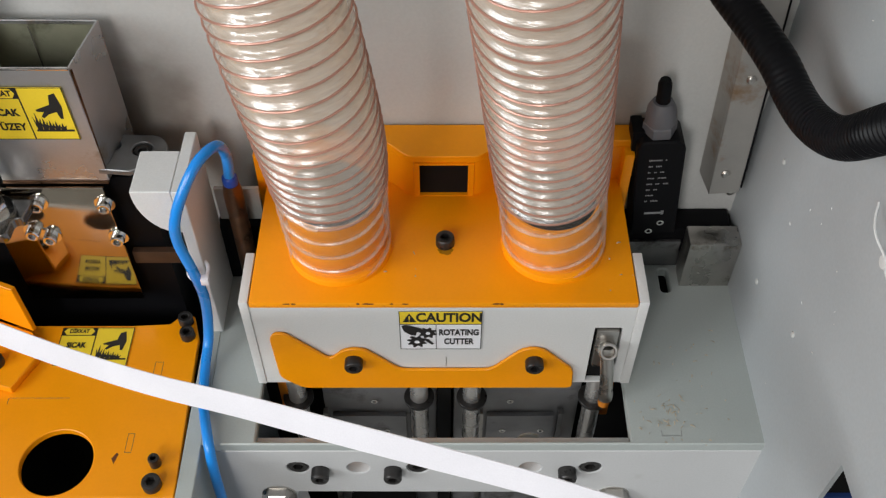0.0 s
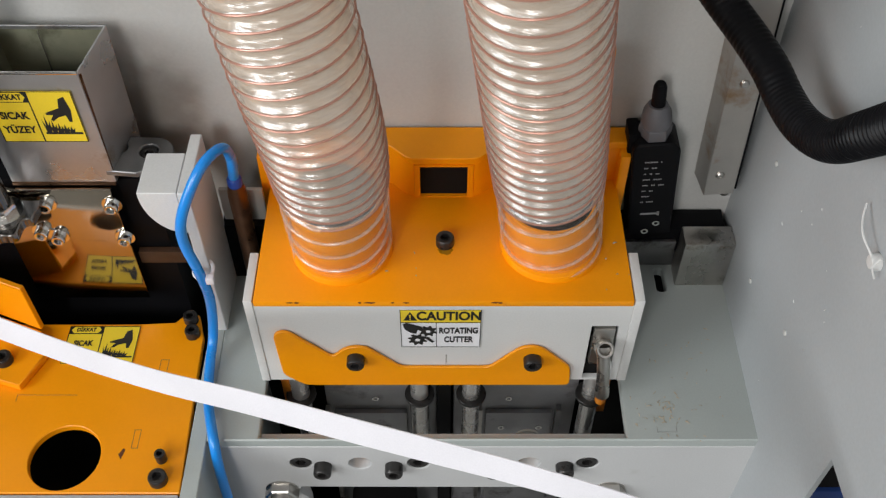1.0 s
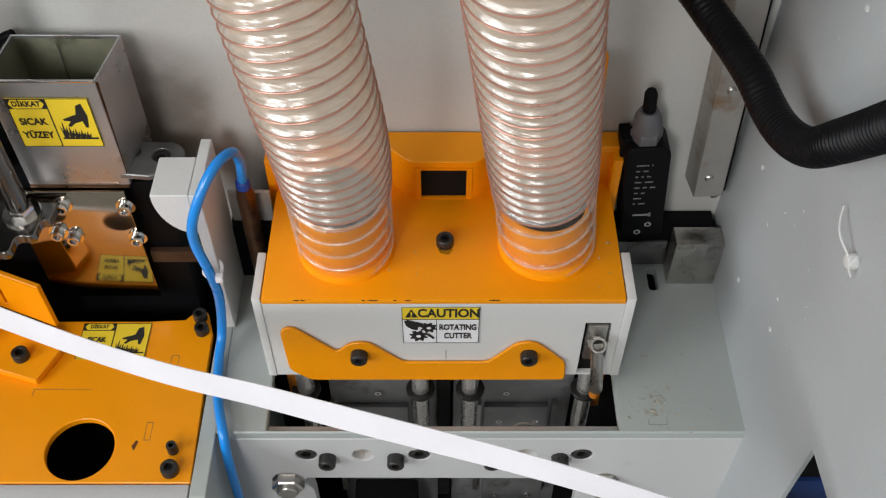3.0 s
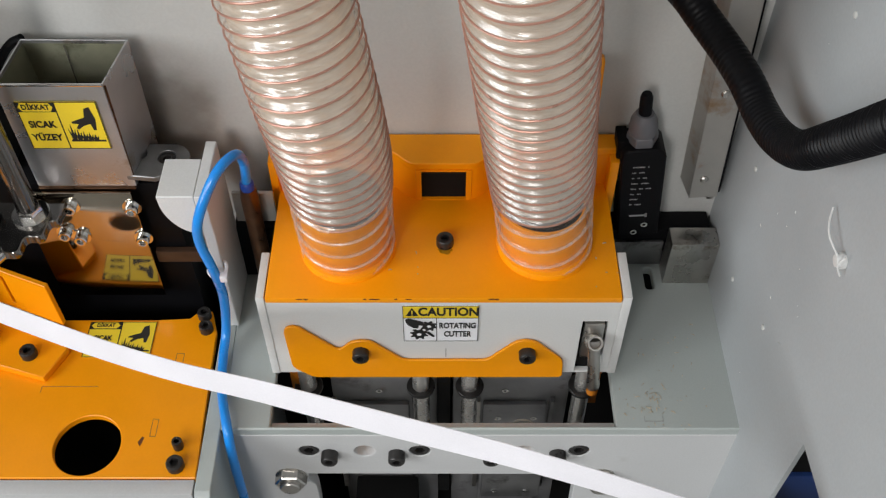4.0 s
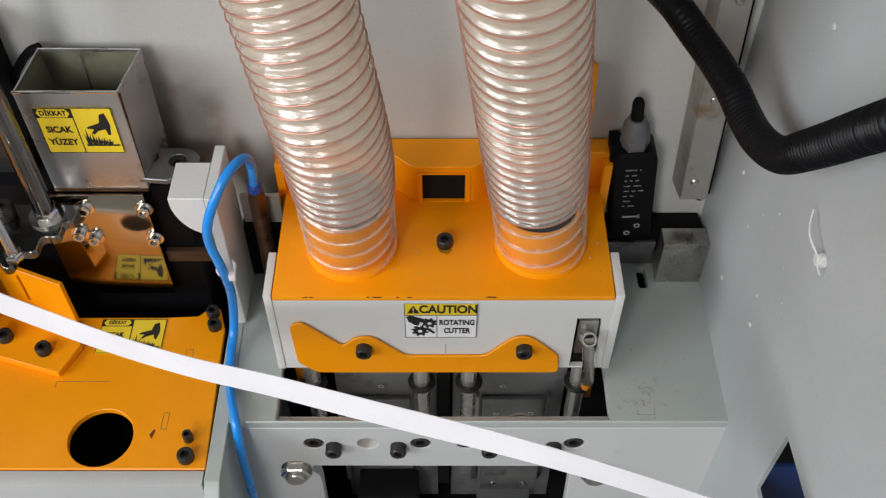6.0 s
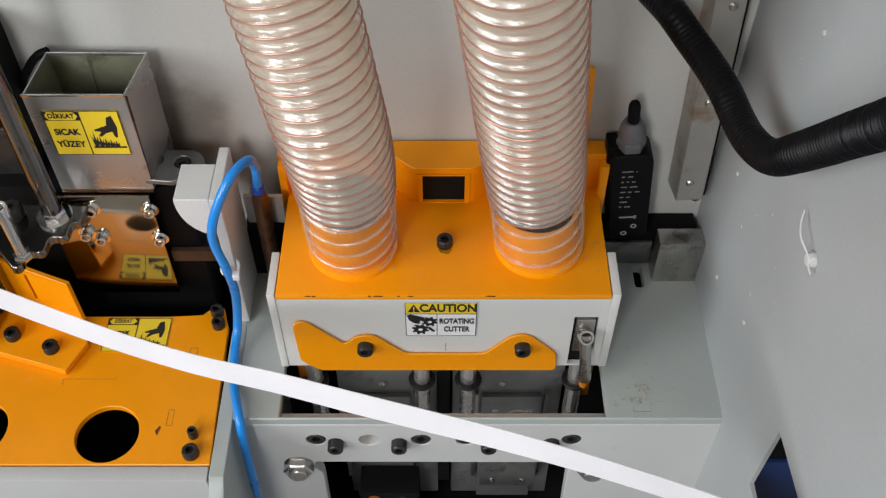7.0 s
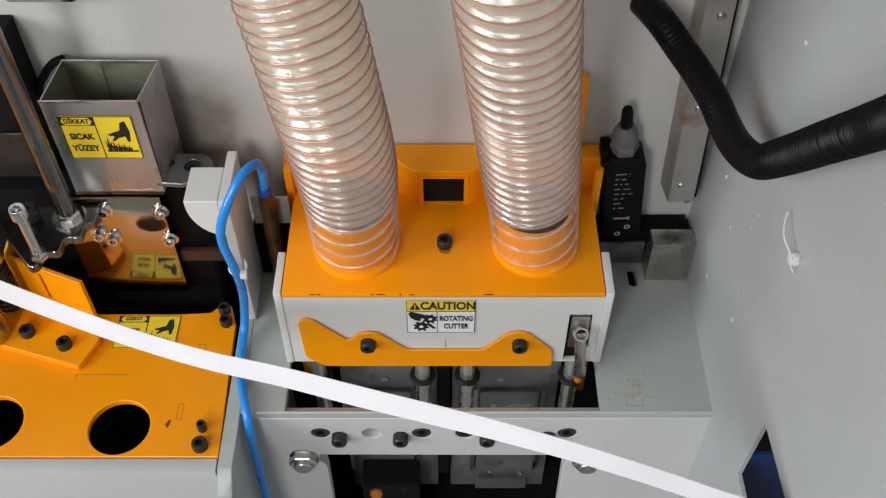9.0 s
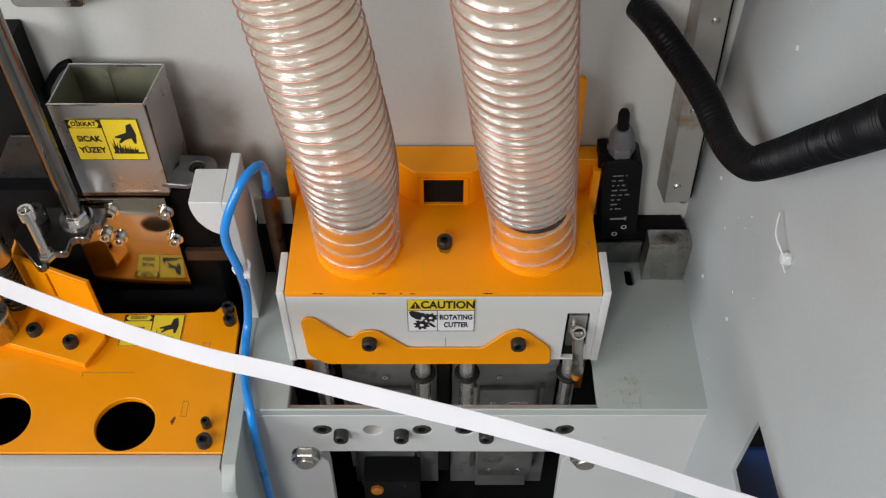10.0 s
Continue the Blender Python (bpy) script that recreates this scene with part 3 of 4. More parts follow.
# ---- suction hoses ----
def suction_hose(points, narrow, radius, grip, stretched, pitch, wide_pitch, phase, label):
    """A clear hose with a wire spiral; grip is the length pulled over the spigot, where the spiral is opened."""
    h = thing("suction_hose", label, "hose", points[0], "suction hoses on the cutter housing")
    ease = (wide_pitch - pitch) / 0.32  # the spiral opens on the way up

    def pitch_at(s):
        return pitch + ease * (s - grip)

    def turns_at(s):
        return s / stretched if s < grip else grip / stretched + math.log(1 + ease * (s - grip) / pitch) / ease

    def half_width(s):
        k = min(max((s - grip + 0.01) / 0.06, 0), 1)
        return narrow + (radius - narrow) * k * k * (3 - 2 * k)

    def place_of(t):
        return t * stretched if t < grip / stretched else grip + pitch / ease * (math.exp(ease * (t - grip / stretched)) - 1)

    rough = [v - Vector(points[0]) for v in smooth_path(points, 40)]
    length = sum((b - a).length for a, b in zip(rough, rough[1:]))
    count = int(length / pitch * 15)
    line, s, i, gone = [], 0.0, 0, 0.0
    for k in range(count):
        want = length * k / (count - 1)
        while i < len(rough) - 2 and gone + (rough[i + 1] - rough[i]).length < want:
            gone += (rough[i + 1] - rough[i]).length
            i += 1
        seg = rough[i + 1] - rough[i]
        line.append(rough[i] + seg * ((want - gone) / seg.length))
    fr = frames_along(line)
    n = 44
    rows = []
    for k, p in enumerate(line):
        s = length * k / (count - 1)
        u, v = fr[k]
        row = []
        for j in range(n):
            a = 2 * math.pi * j / n
            d = (turns_at(s) - a / (2 * math.pi) + phase) % 1.0
            d = min(d, 1 - d) * (stretched if s < grip else pitch_at(s))
            r = half_width(s) - 0.0018 + (0.0026 * math.exp(-(d / 0.0018) ** 2) if s < grip else 0.0040 * math.exp(-(d / 0.0029) ** 2))
            row.append(p + (u * math.cos(a) + v * math.sin(a)) * r)
        rows.append(row)
    split = int(grip / length * (count - 1))
    for name, chosen, film, words in (("hose_cuff", rows[:split + 1], PVC_TIGHT, "clear hose end stretched over the spigot"), ("hose_wall", rows[split:], PVC, "clear ribbed plastic wall")):
        bm = bmesh.new()
        made = [[bm.verts.new(v) for v in row] for row in chosen]
        for a, b in zip(made, made[1:]):
            for j in range(n):
                bm.faces.new((a[j], a[(j + 1) % n], b[(j + 1) % n], b[j]))
        part(name, bm, film, h, words)
    # added liner: veils the wires on the far side with painted haze
    first = int((grip + 0.004) / length * (count - 1))
    part("milky_liner", tube(line[first:], [half_width(length * k / (count - 1)) - 0.0022 for k in range(first, count)], 40, caps=False), MILKY, h, "added milky liner that veils the far wires")
    # the wire runs inside the ridge
    wire = []
    turns = int(turns_at(length))
    for q in range(2, (turns - 1) * 36):
        a = 2 * math.pi * q / 36
        s = place_of(max(q / 36 - phase, 0))
        k = min(max(s / length * (count - 1), 0), count - 2)
        i, f = int(k), k - int(k)
        p = line[i].lerp(line[i + 1], f)
        u, v = fr[i]
        wire.append(p + (u * math.cos(a) + v * math.sin(a)) * (half_width(s) + (0.0010 if s < grip else 0.0024)))
    cut = int((grip / stretched + phase) * 36)
    part("wire_end", tube(wire[:cut + 1], 0.0015, 8), RIDGE, h, "pale wire turns on the stretched end")
    part("wire", tube(wire[cut:], 0.00085, 6), COPPER, h, "copper-coloured wire spiral")
    return h


suction_hose([(-0.0885, 0.0600, 0.1335), (-0.0880, 0.0460, 0.185), (-0.0868, 0.0340, 0.225), (-0.0862, 0.0190, 0.28), (-0.0885, 0.0065, 0.33), (-0.0935, 0.0000, 0.377), (-0.1020, 0.0015, 0.4383), (-0.1125, 0.007, 0.499), (-0.124, 0.013, 0.56), (-0.142, 0.018, 0.66), (-0.165, 0.02, 0.85), (-0.18, 0.02, 1.1)],
             0.0422, 0.0432, 0.1120, 0.0280, 0.0133, 0.0107, 0.2, "clear ribbed suction hose with copper wire, leaning to the hopper")
suction_hose([(0.0958, 0.0630, 0.1335), (0.0894, 0.0546, 0.1900), (0.0827, 0.0438, 0.2450), (0.0760, 0.0303, 0.3000), (0.0692, 0.0150, 0.3550), (0.0625, -0.0012, 0.4100), (0.0563, -0.0160, 0.4600), (0.0501, -0.0301, 0.5100), (0.0439, -0.0429, 0.5600), (0.0260, -0.0799, 0.7043), (-0.0217, -0.1784, 1.0890)],
             0.0422, 0.0432, 0.0880, 0.0270, 0.0132, 0.0166, 0.6, "clear suction hose with tight copper spiral")

# ---- cutter mechanism in the opening ----
mech = thing("cutter_mechanism", "dull steel cutter mechanism with guide rods in the deck opening", "mechanism", (0, 0, -0.2))
UP = Matrix.Translation((0, 0, 0.2))
for x in (-0.1400, -0.0228, 0.0282, 0.1460):
    bm = lathe([(0, -0.175), (0.0088, -0.175), (0.0088, -0.006), (0, -0.006)], 28)
    rod = part("guide_rod", moved(bm, UP @ at(x, 0.014, 0)), ROD_STEEL, mech, "bright steel guide rod")
    bm = lathe([(0.0088, -0.0500), (0.0144, -0.0500), (0.0148, -0.0490), (0.0148, -0.0465), (0.0142, -0.0458), (0.0088, -0.0458)], 32)
    part("collar", moved(bm, UP @ at(x, 0.014, 0)), OXIDE, rod, "dark steel collar")
PIN = mesh_of("screw", lathe([(0.0035, -0.001), (0.0035, 0.0012), (0.0018, 0.0012), (0.0018, -0.0005), (0, -0.0005)], 14), CHROME)
for x0, x1, c0, c1, pins in ((-0.1207, -0.0062, -0.1135, -0.0374, (-0.0983, -0.0582)), (0.0107, 0.1379, 0.0450, 0.1148, (0.0621, 0.1021))):
    part("cutter_block", moved(box(x0, x1, 0.034, 0.080, -0.36, -0.014, 0.0015), UP), PLATE_STEEL, mech, "dull steel cutter block")
    part("cover_strip", moved(box(c0, c1, 0.028, 0.0336, -0.36, -0.1085, 0.001), UP), PLATE_STEEL, mech, "scratched steel cover strip")
    for z in (-0.1369, -0.310):
        for x in pins:
            share("screw", PIN, mech, UP @ at(x, 0.028, z, FACE_FRONT), "small bright screw")
    share("screw", PIN, mech, UP @ at((x0 + x1) / 2 - 0.006, 0.034, -0.088, FACE_FRONT), "small bright screw")
    for k, x in enumerate((c0 - 0.0085, c1 + 0.0035)):
        part("wear_strip", moved(box(x, x + 0.005, 0.026, 0.033, -0.30, -0.100), UP), (STEEL, DARK_STEEL)[k], mech, "bright steel strip")
part("lower_cover", moved(box(0.046, 0.116, 0.0040, 0.0100, -0.284, -0.205, 0.001), UP), DARK_STEEL, mech, "dull grey lower cover")
for x in (0.062, 0.100):
    share("screw", PIN, mech, UP @ at(x, 0.0040, -0.268, FACE_FRONT), "small bright screw")
# added filler: the shade between the two blocks as a near-black solid
part("centre_gap_fill", moved(box(-0.006, 0.008, 0.02, 0.07, -0.3, -0.02, 0.001), UP), DARK, mech, "near-black fill for the shaded gap between the blocks")
part("orange_pad", moved(box(-0.158, -0.149, 0.016, 0.030, -0.085, -0.014, 0.001), UP), ORANGE_PLASTIC, mech, "orange pad")
part("orange_pad", moved(box(0.155, 0.164, 0.016, 0.030, -0.085, -0.014, 0.001), UP), ORANGE_PLASTIC, mech, "orange pad")
part("blue_fitting", moved(lathe([(0, -0.075), (0.005, -0.075), (0.005, -0.05), (0.004, -0.048), (0, -0.048)], 16), UP @ at(-0.150, -0.035, 0)), BLUE, mech, "small blue fitting")
sw = thing("switch_box", "black switch box with an orange button, below the deck", "switch", (-0.075, 0.0, -0.299))
part("case", box(-0.030, 0.045, -0.012, 0.027, -0.11, 0.026, 0.003), DARK, sw, "black plastic case")
part("button", moved(lathe([(0.0085, 0), (0.0085, 0.004), (0.007, 0.006), (0, 0.006)], 24), at(-0.012, -0.012, 0.010, FACE_FRONT)), ORANGE_PLASTIC, sw, "round orange button")
share("screw", PIN, sw, at(0.024, -0.0122, 0.016, FACE_FRONT), "small bright screw")

# ---- warning signs ----
def bars(parent, cells, material_, m, name="symbol", label=""):
    """Flat shapes on a sign: each a list of corners in x and y."""
    bm = bmesh.new()
    for cell in cells:
        vs = [bm.verts.new((x, y, 0)) for x, y in cell]
        bm.faces.new(vs)
    ob = part(name, bm, material_, parent, label, smooth=False)
    ob.matrix_basis = m
    return ob


def rect(x0, x1, y0, y1):
    return [(x0, y0), (x1, y0), (x1, y1), (x0, y1)]


def gear(cx, cy, r):
    return [(cx + r * (1.0 if (k // 2) % 2 else 0.72) * math.cos(k * math.pi / 16), cy + r * (1.0 if (k // 2) % 2 else 0.72) * math.sin(k * math.pi / 16)) for k in range(32)]


def caution_sign(m):
    w, h = 0.0705, 0.0560
    sign = thing("caution_sign", "white and yellow caution rotating cutter label on the grey panel", "sign")
    sign.matrix_basis = m
    part("backing", moved(slab(rounded([(-w / 2, -h / 2), (w / 2, -h / 2), (w / 2, h / 2), (-w / 2, h / 2)], 0.001), 0.0004), Matrix.Translation((0, 0, 0.0004))), PAPER, sign)
    zf = at(0, 0, 0.0006)
    bars(sign, [rect(-w / 2 + 0.0006, w / 2 - 0.0006, h / 2 - 0.0185, h / 2 - 0.0006)], YELLOW, zf, "yellow_band", "yellow heading band")
    z2 = at(0, 0, 0.0008)
    e = 0.0006
    yb = h / 2 - 0.0185
    bars(sign, [rect(-w / 2, w / 2, h / 2 - e, h / 2), rect(-w / 2, w / 2, -h / 2, -h / 2 + e), rect(-w / 2, -w / 2 + e, -h / 2, h / 2), rect(w / 2 - e, w / 2, -h / 2, h / 2),
                rect(-w / 2, w / 2, yb - e, yb + e / 2), rect(-0.0042, -0.0036, -h / 2, yb)], INK, z2, "border", "black border lines")
    bars(sign, [[(-0.0325, yb + 0.0030), (-0.0205, yb + 0.0030), (-0.0265, yb + 0.0155)]], INK, z2, "symbol", "black warning triangle")
    bars(sign, [rect(-0.0271, -0.0259, yb + 0.0065, yb + 0.0118), rect(-0.0271, -0.0259, yb + 0.0042, yb + 0.0056)], YELLOW, at(0, 0, 0.0010), "symbol")
    bars(sign, [gear(-0.0112, -0.0035, 0.0082), gear(-0.0205, -0.0165, 0.0088)], INK, z2, "symbol", "black gears")
    bars(sign, [[(-0.0335, 0.0070), (-0.0300, 0.0090), (-0.0225, 0.0060), (-0.0165, 0.0035), (-0.0150, -0.0010), (-0.0205, -0.0020), (-0.0215, -0.0070), (-0.0260, -0.0060), (-0.0315, -0.0010)],
                [(-0.0262, -0.0085), (-0.0105, -0.0125), (-0.0055, -0.0195), (-0.0075, -0.0210), (-0.0130, -0.0150), (-0.0265, -0.0110)]], INK, at(0, 0, 0.0010), "symbol", "black arm drawn into the gears")
    bars(sign, [ring(-0.0110, -0.0035, 0.0021, 10), ring(-0.0205, -0.0165, 0.0023, 10)], PAPER, at(0, 0, 0.0012), "symbol")
    lettering("writing", "CAUTION", 0.0170, INK, sign, at(0.0072, h / 2 - 0.0095, 0.0008), 0.73)
    lettering("writing", "ROTATING", 0.0118, INK, sign, at(0.0157, -0.0030, 0.0008), 0.58)
    lettering("writing", "CUTTER", 0.0118, INK, sign, at(0.0157, -0.0165, 0.0008), 0.58)
    return sign


caution_sign(at(-0.0018, -0.0005, 0.0850, UPRIGHT))


def heat_sign(m, w, h, label):
    sign = thing("hot_surface_sign", label, "sign", group="hot surface signs")
    sign.matrix_basis = m
    part("backing", moved(slab(rounded([(-w / 2, -h / 2), (w / 2, -h / 2), (w / 2, h / 2), (-w / 2, h / 2)], 0.001), 0.0004), Matrix.Translation((0, 0, 0.0004))), YELLOW, sign, "yellow vinyl sheet")
    e = 0.0007
    z2 = at(0, 0, 0.0006)
    xm = -0.02 * w
    yb = h * 0.31
    bars(sign, [rect(-w / 2, w / 2, h / 2 - e, h / 2), rect(-w / 2, w / 2, -h / 2, -h / 2 + e), rect(-w / 2, -w / 2 + e, -h / 2, h / 2), rect(w / 2 - e, w / 2, -h / 2, h / 2),
                rect(xm - e / 2, xm + e, -h / 2, h / 2), rect(-w / 2, xm, yb - 0.001, h / 2)], INK, z2, "border", "black border and heading field")
    yy = (h / 2 + yb - 0.001) / 2
    hh = (h / 2 - yb + 0.001) / 2 - 0.0009
    x0, x1 = -w / 2 + 0.002, xm - 0.0015
    bars(sign, [[(x0 + 0.003, yy - hh), (x1 - 0.003, yy - hh), (x1, yy), (x1 - 0.003, yy + hh), (x0 + 0.003, yy + hh), (x0, yy)]], YELLOW, at(0, 0, 0.0008), "heading_field")
    lettering("writing", "DİKKAT", hh * 1.62, INK, sign, at((x0 + x1) / 2, yy, 0.0010), 0.82)
    lettering("writing", "SICAK", h * 0.19, INK, sign, at((x0 + x1) / 2, yb - h * 0.28, 0.0008), 0.80)
    lettering("writing", "YÜZEY", h * 0.19, INK, sign, at((x0 + x1) / 2, yb - h * 0.56, 0.0008), 0.80)
    wide = w / 2 - xm

    def spot(u, v):
        return (xm + u * wide, (v - 0.5) * h)

    shapes = [[(0.10, 0.16), (0.94, 0.16), (0.94, 0.20), (0.10, 0.20)],
              [(0.26, 0.585), (0.45, 0.64), (0.60, 0.68), (0.66, 0.86), (0.80, 0.90), (0.86, 0.64), (0.80, 0.41), (0.735, 0.41), (0.70, 0.54), (0.52, 0.50), (0.38, 0.42), (0.33, 0.45), (0.42, 0.54), (0.27, 0.55)]]
    for k in range(5):
        u, tall = 0.14 + 0.13 * k, (0.27, 0.19, 0.15, 0.13, 0.10)[k]
        shapes.append([(u, 0.195), (u + 0.11, 0.195), (u + 0.14, 0.195 + tall * 0.9), (u + 0.08, 0.195 + tall * 0.5), (u + 0.06, 0.20 + tall * 1.3), (u + 0.02, 0.195 + tall * 0.5), (u - 0.03, 0.195 + tall)])
    cells = [[spot(*p) for p in shape] for shape in shapes]
    bars(sign, cells, INK, z2, "symbol", "black heat symbol")
    return sign


heat_sign(at(-0.3312, 0.0398, 0.0004), 0.069, 0.0438, "yellow hot surface label on the orange plate")

# ---- gluing unit: orange plate ----
ogroup = thing("glue_unit_plate", "orange painted steel plate with round holes, over a dark well", "machine plate")
outline = [(-1.15, -0.1145), (-0.2292, -0.1155), (-0.2335, 0.050), (-0.2415, 0.0758), (-0.2530, 0.0790), (-0.2640, 0.0670), (-0.3000, 0.0650), (-1.15, 0.0650)]
bm = slab(outline, 0.008, [ring(-0.3375, -0.0808, 0.0318, 40), ring(-0.4715, -0.0755, 0.0318, 40)], 0.0008)
pl = part("plate", bm, ORANGE, ogroup, "orange painted plate")
HEAD_SMALL = mesh_of("bolt", socket_head(0.0050, 0.012), OXIDE)
for x, y in ((-0.2492, -0.1035), (-0.2501, -0.0830)):
    share("bolt", HEAD_SMALL if y > -0.095 else HEAD_M10, pl, at(x, y, 0), "black socket screw")
share("bolt", HEAD_M8, pl, at(-0.2440, 0.0520, 0), "black socket screw")
share("bolt", HEAD_M8, pl, at(-0.2470, 0.0660, 0.004), "black socket screw")
bm = box(-0.3970, -0.3410, -0.0165, -0.0162, 0, 0.0002)
bm = box(-0.3970, -0.3966, -0.0230, -0.0165, 0, 0.0002, bm=bm)
for x0, x1, y0, y1 in ((-0.2700, -0.2620, 0.0000, 0.0230), (-0.2800, -0.2740, -0.0720, -0.0530)):
    for r in ((x0, x1, y0, y0 + 0.0004), (x0, x1, y1 - 0.0004, y1), (x0, x0 + 0.0004, y0, y1), (x1 - 0.0004, x1, y0, y1)):
        bm = box(*r, 0, 0.0002, bm=bm)
tagged(part("scribed_mark", bm, LINE, pl), kind="stuff")
bm = bmesh.new()
bm.faces.new([bm.verts.new(v) for v in ((-0.2865, -0.0720, 0.0003), (-0.2845, -0.0735, 0.0003), (-0.2870, -0.0830, 0.0003), (-0.2900, -0.0780, 0.0003))])
part("paint_chips", bm, CHIPPED, pl, "dark scratch in the paint")

# orange bracket: thick base and slotted upright
br = thing("slotted_bracket", "orange bent bracket with a slotted upright, screwed to the plate", "bracket")
base = [(-0.3940, -0.0120), (-0.3780, 0.0220), (-0.3885, 0.0500), (-0.4800, 0.0850), (-0.60, 0.0850), (-0.60, 0.0500)]
part("base", moved(slab(base, 0.0095, bevel=0.001), Matrix.Translation((0, 0, 0.010))), ORANGE, br)
turn = at(-0.4800, 0.0875, 0.0105) @ Matrix.Rotation(math.atan2(-0.0366, 0.091), 4, "Z")
slot = rounded([(0.040, 0.010), (0.044, 0.010), (0.044, 0.054), (0.040, 0.054)], 0.0019)
bm = slab([(0, 0), (0.0985, 0), (0.0985, 0.0640), (0, 0.0640)], 0.005, [slot], 0.0006)
part("upright", moved(bm, turn @ UPRIGHT), ORANGE, br)
bm = slab([(0.0, 0.0), (0.060, 0.0), (0.060, 0.110), (0.0, 0.064)], 0.004, bevel=0.0006)
part("rear_flap", moved(bm, at(-0.4790, 0.0880, 0.0105) @ Matrix.Rotation(radians(70), 4, "Z") @ UPRIGHT), ORANGE, br)
for x, y in ((-0.4590, 0.0311), (-0.4142, 0.0148)):
    share("bolt", HEAD_M10, br, at(x, y, 0.010), "black socket screw")

# spring post and roller
sp = thing("spring_post", "black coil spring on a steel post behind the bracket", "spring", (-0.4850, 0.068, 0.010))
part("post", lathe([(0, 0), (0.008, 0), (0.008, 0.12), (0, 0.12)], 20), DARK_STEEL, sp)
part("collar", lathe([(0.008, 0.085), (0.017, 0.085), (0.018, 0.088), (0.018, 0.115), (0.014, 0.122), (0.008, 0.122)], 28), STEEL, sp, "bright steel collar")
part("coil", tube([Vector((0.0135 * math.cos(k * 0.42), 0.0135 * math.sin(k * 0.42), 0.004 + k * 0.00050)) for k in range(162)], 0.0019, 8), OXIDE, sp, "black spring coil")
rl = part("feed_roller", moved(lathe([(0, 0), (0.020, 0), (0.021, 0.001), (0.021, 0.033), (0.0195, 0.035), (0, 0.0355)], 36), at(-0.4990, 0.0300, 0.0105)), STEEL)
tagged(rl, "bright steel feed roller standing on the bracket base", "roller")

# ---- glue heater and hopper ----
ht = thing("glue_heater", "polished steel heater block with bright socket screws", "heater", (-0.36, 0.1, 0.02))
H = Matrix.Translation((0.36, -0.1, -0.02))
part("mirror_plate", moved(box(-0.3950, -0.2880, 0.084, 0.088, 0.018, 0.1720, 0.0006), H), MIRROR, ht, "mirror-polished steel plate")
part("block", moved(box(-0.470, -0.2560, 0.0970, 0.150, -0.10, 0.1725, 0.001), H), BLACK, ht, "black heater block")
part("rust_bar", moved(box(-0.2860, -0.2310, 0.0890, 0.0960, 0.066, 0.082, 0.001), H), RUST, ht, "brown tarnished bar")
for x, z in ((-0.3478, 0.156), (-0.2905, 0.1545), (-0.3626, 0.119), (-0.3490, 0.1125), (-0.2895, 0.1110)):
    share("bolt", HEAD_BRIGHT, ht, H @ at(x, 0.084, z, FACE_FRONT), "bright socket screw with washer")

hop = thing("glue_hopper", "open stainless sheet metal glue hopper with stained inside", "hopper", (-0.325, 0.118, 0.176))
HZ = 0.298
FL, FR, BR, BL = (-0.3733, 0.0890), (-0.2822, 0.0890), (-0.2728, 0.1490), (-0.3670, 0.1500)
def hop_wall(a, b, inner, name="wall"):
    """One folded side, a to b at the top, drawn in a little at the foot."""
    bm = bmesh.new()
    low = 0.176
    mid = Vector((-0.3245, 0.119, 0))
    top = [Vector((*a, HZ)), Vector((*b, HZ))]
    bot = [Vector((mid.x + (p.x - mid.x) * 0.995, mid.y + (p.y - mid.y) * 0.97, low)) for p in top]
    n = (top[1] - top[0]).cross(Vector((0, 0, 1))).normalized() * 0.0016
    quad = [bot[0], bot[1], top[1], top[0]]
    o = Vector(hop.location)
    outer = [bm.verts.new(v - o) for v in quad]
    inn = [bm.verts.new(v - n - o) for v in quad]
    bm.faces.new(outer)
    f2 = bm.faces.new(inn[::-1])
    for k in range(4):
        bm.faces.new((outer[k], inn[k], inn[(k + 1) % 4], outer[(k + 1) % 4]))
    bmesh.ops.bevel(bm, geom=bm.edges[:], offset=0.0005, segments=1, affect="EDGES")
    return bm


part("front_wall", hop_wall(FL, FR, 1), HOPPER, hop, "stainless front sheet")
part("right_wall", hop_wall(FR, BR, 1), HOPPER, hop, "stainless side sheet")
part("left_wall", hop_wall(BL, FL, 1), HOPPER, hop, "stainless side sheet")
part("back_wall", hop_wall(BR, BL, 1), HOPPER, hop, "stainless back sheet")
T = Matrix.Translation(-Vector(hop.location))
bm = bmesh.new()
ins = [(FL[0] + 0.0025, FL[1] + 0.0025), (FR[0] - 0.0025, FR[1] + 0.0025), (BR[0] - 0.0025, BR[1] - 0.0025), (BL[0] + 0.0025, BL[1] - 0.0025)]
tops = [bm.verts.new((x, y, HZ - 0.003)) for x, y in ins]
lows = [bm.verts.new((-0.3245 + (x + 0.3245) * 0.92, 0.119 + (y - 0.119) * 0.92, 0.182)) for x, y in ins]
for k in range(4):
    bm.faces.new((tops[k], lows[k], lows[(k + 1) % 4], tops[(k + 1) % 4]))
bm.faces.new(lows)
bmesh.ops.solidify(bm, geom=bm.faces[:], thickness=0.0004)
part("front_fold", moved(tube([Vector((FL[0], FL[1], HZ)), Vector((FR[0], FR[1], HZ))], 0.0014, 10), T), CHROME, hop, "bright folded rim")
part("heat_stain", moved(tube([Vector((FR[0] + 0.0012, FR[1] + 0.0020, HZ - 0.003)), Vector((FR[0] - 0.0008, FR[1] + 0.0022, 0.182))], 0.0011, 8), T), BRASS, hop, "brown heat-stained seam")
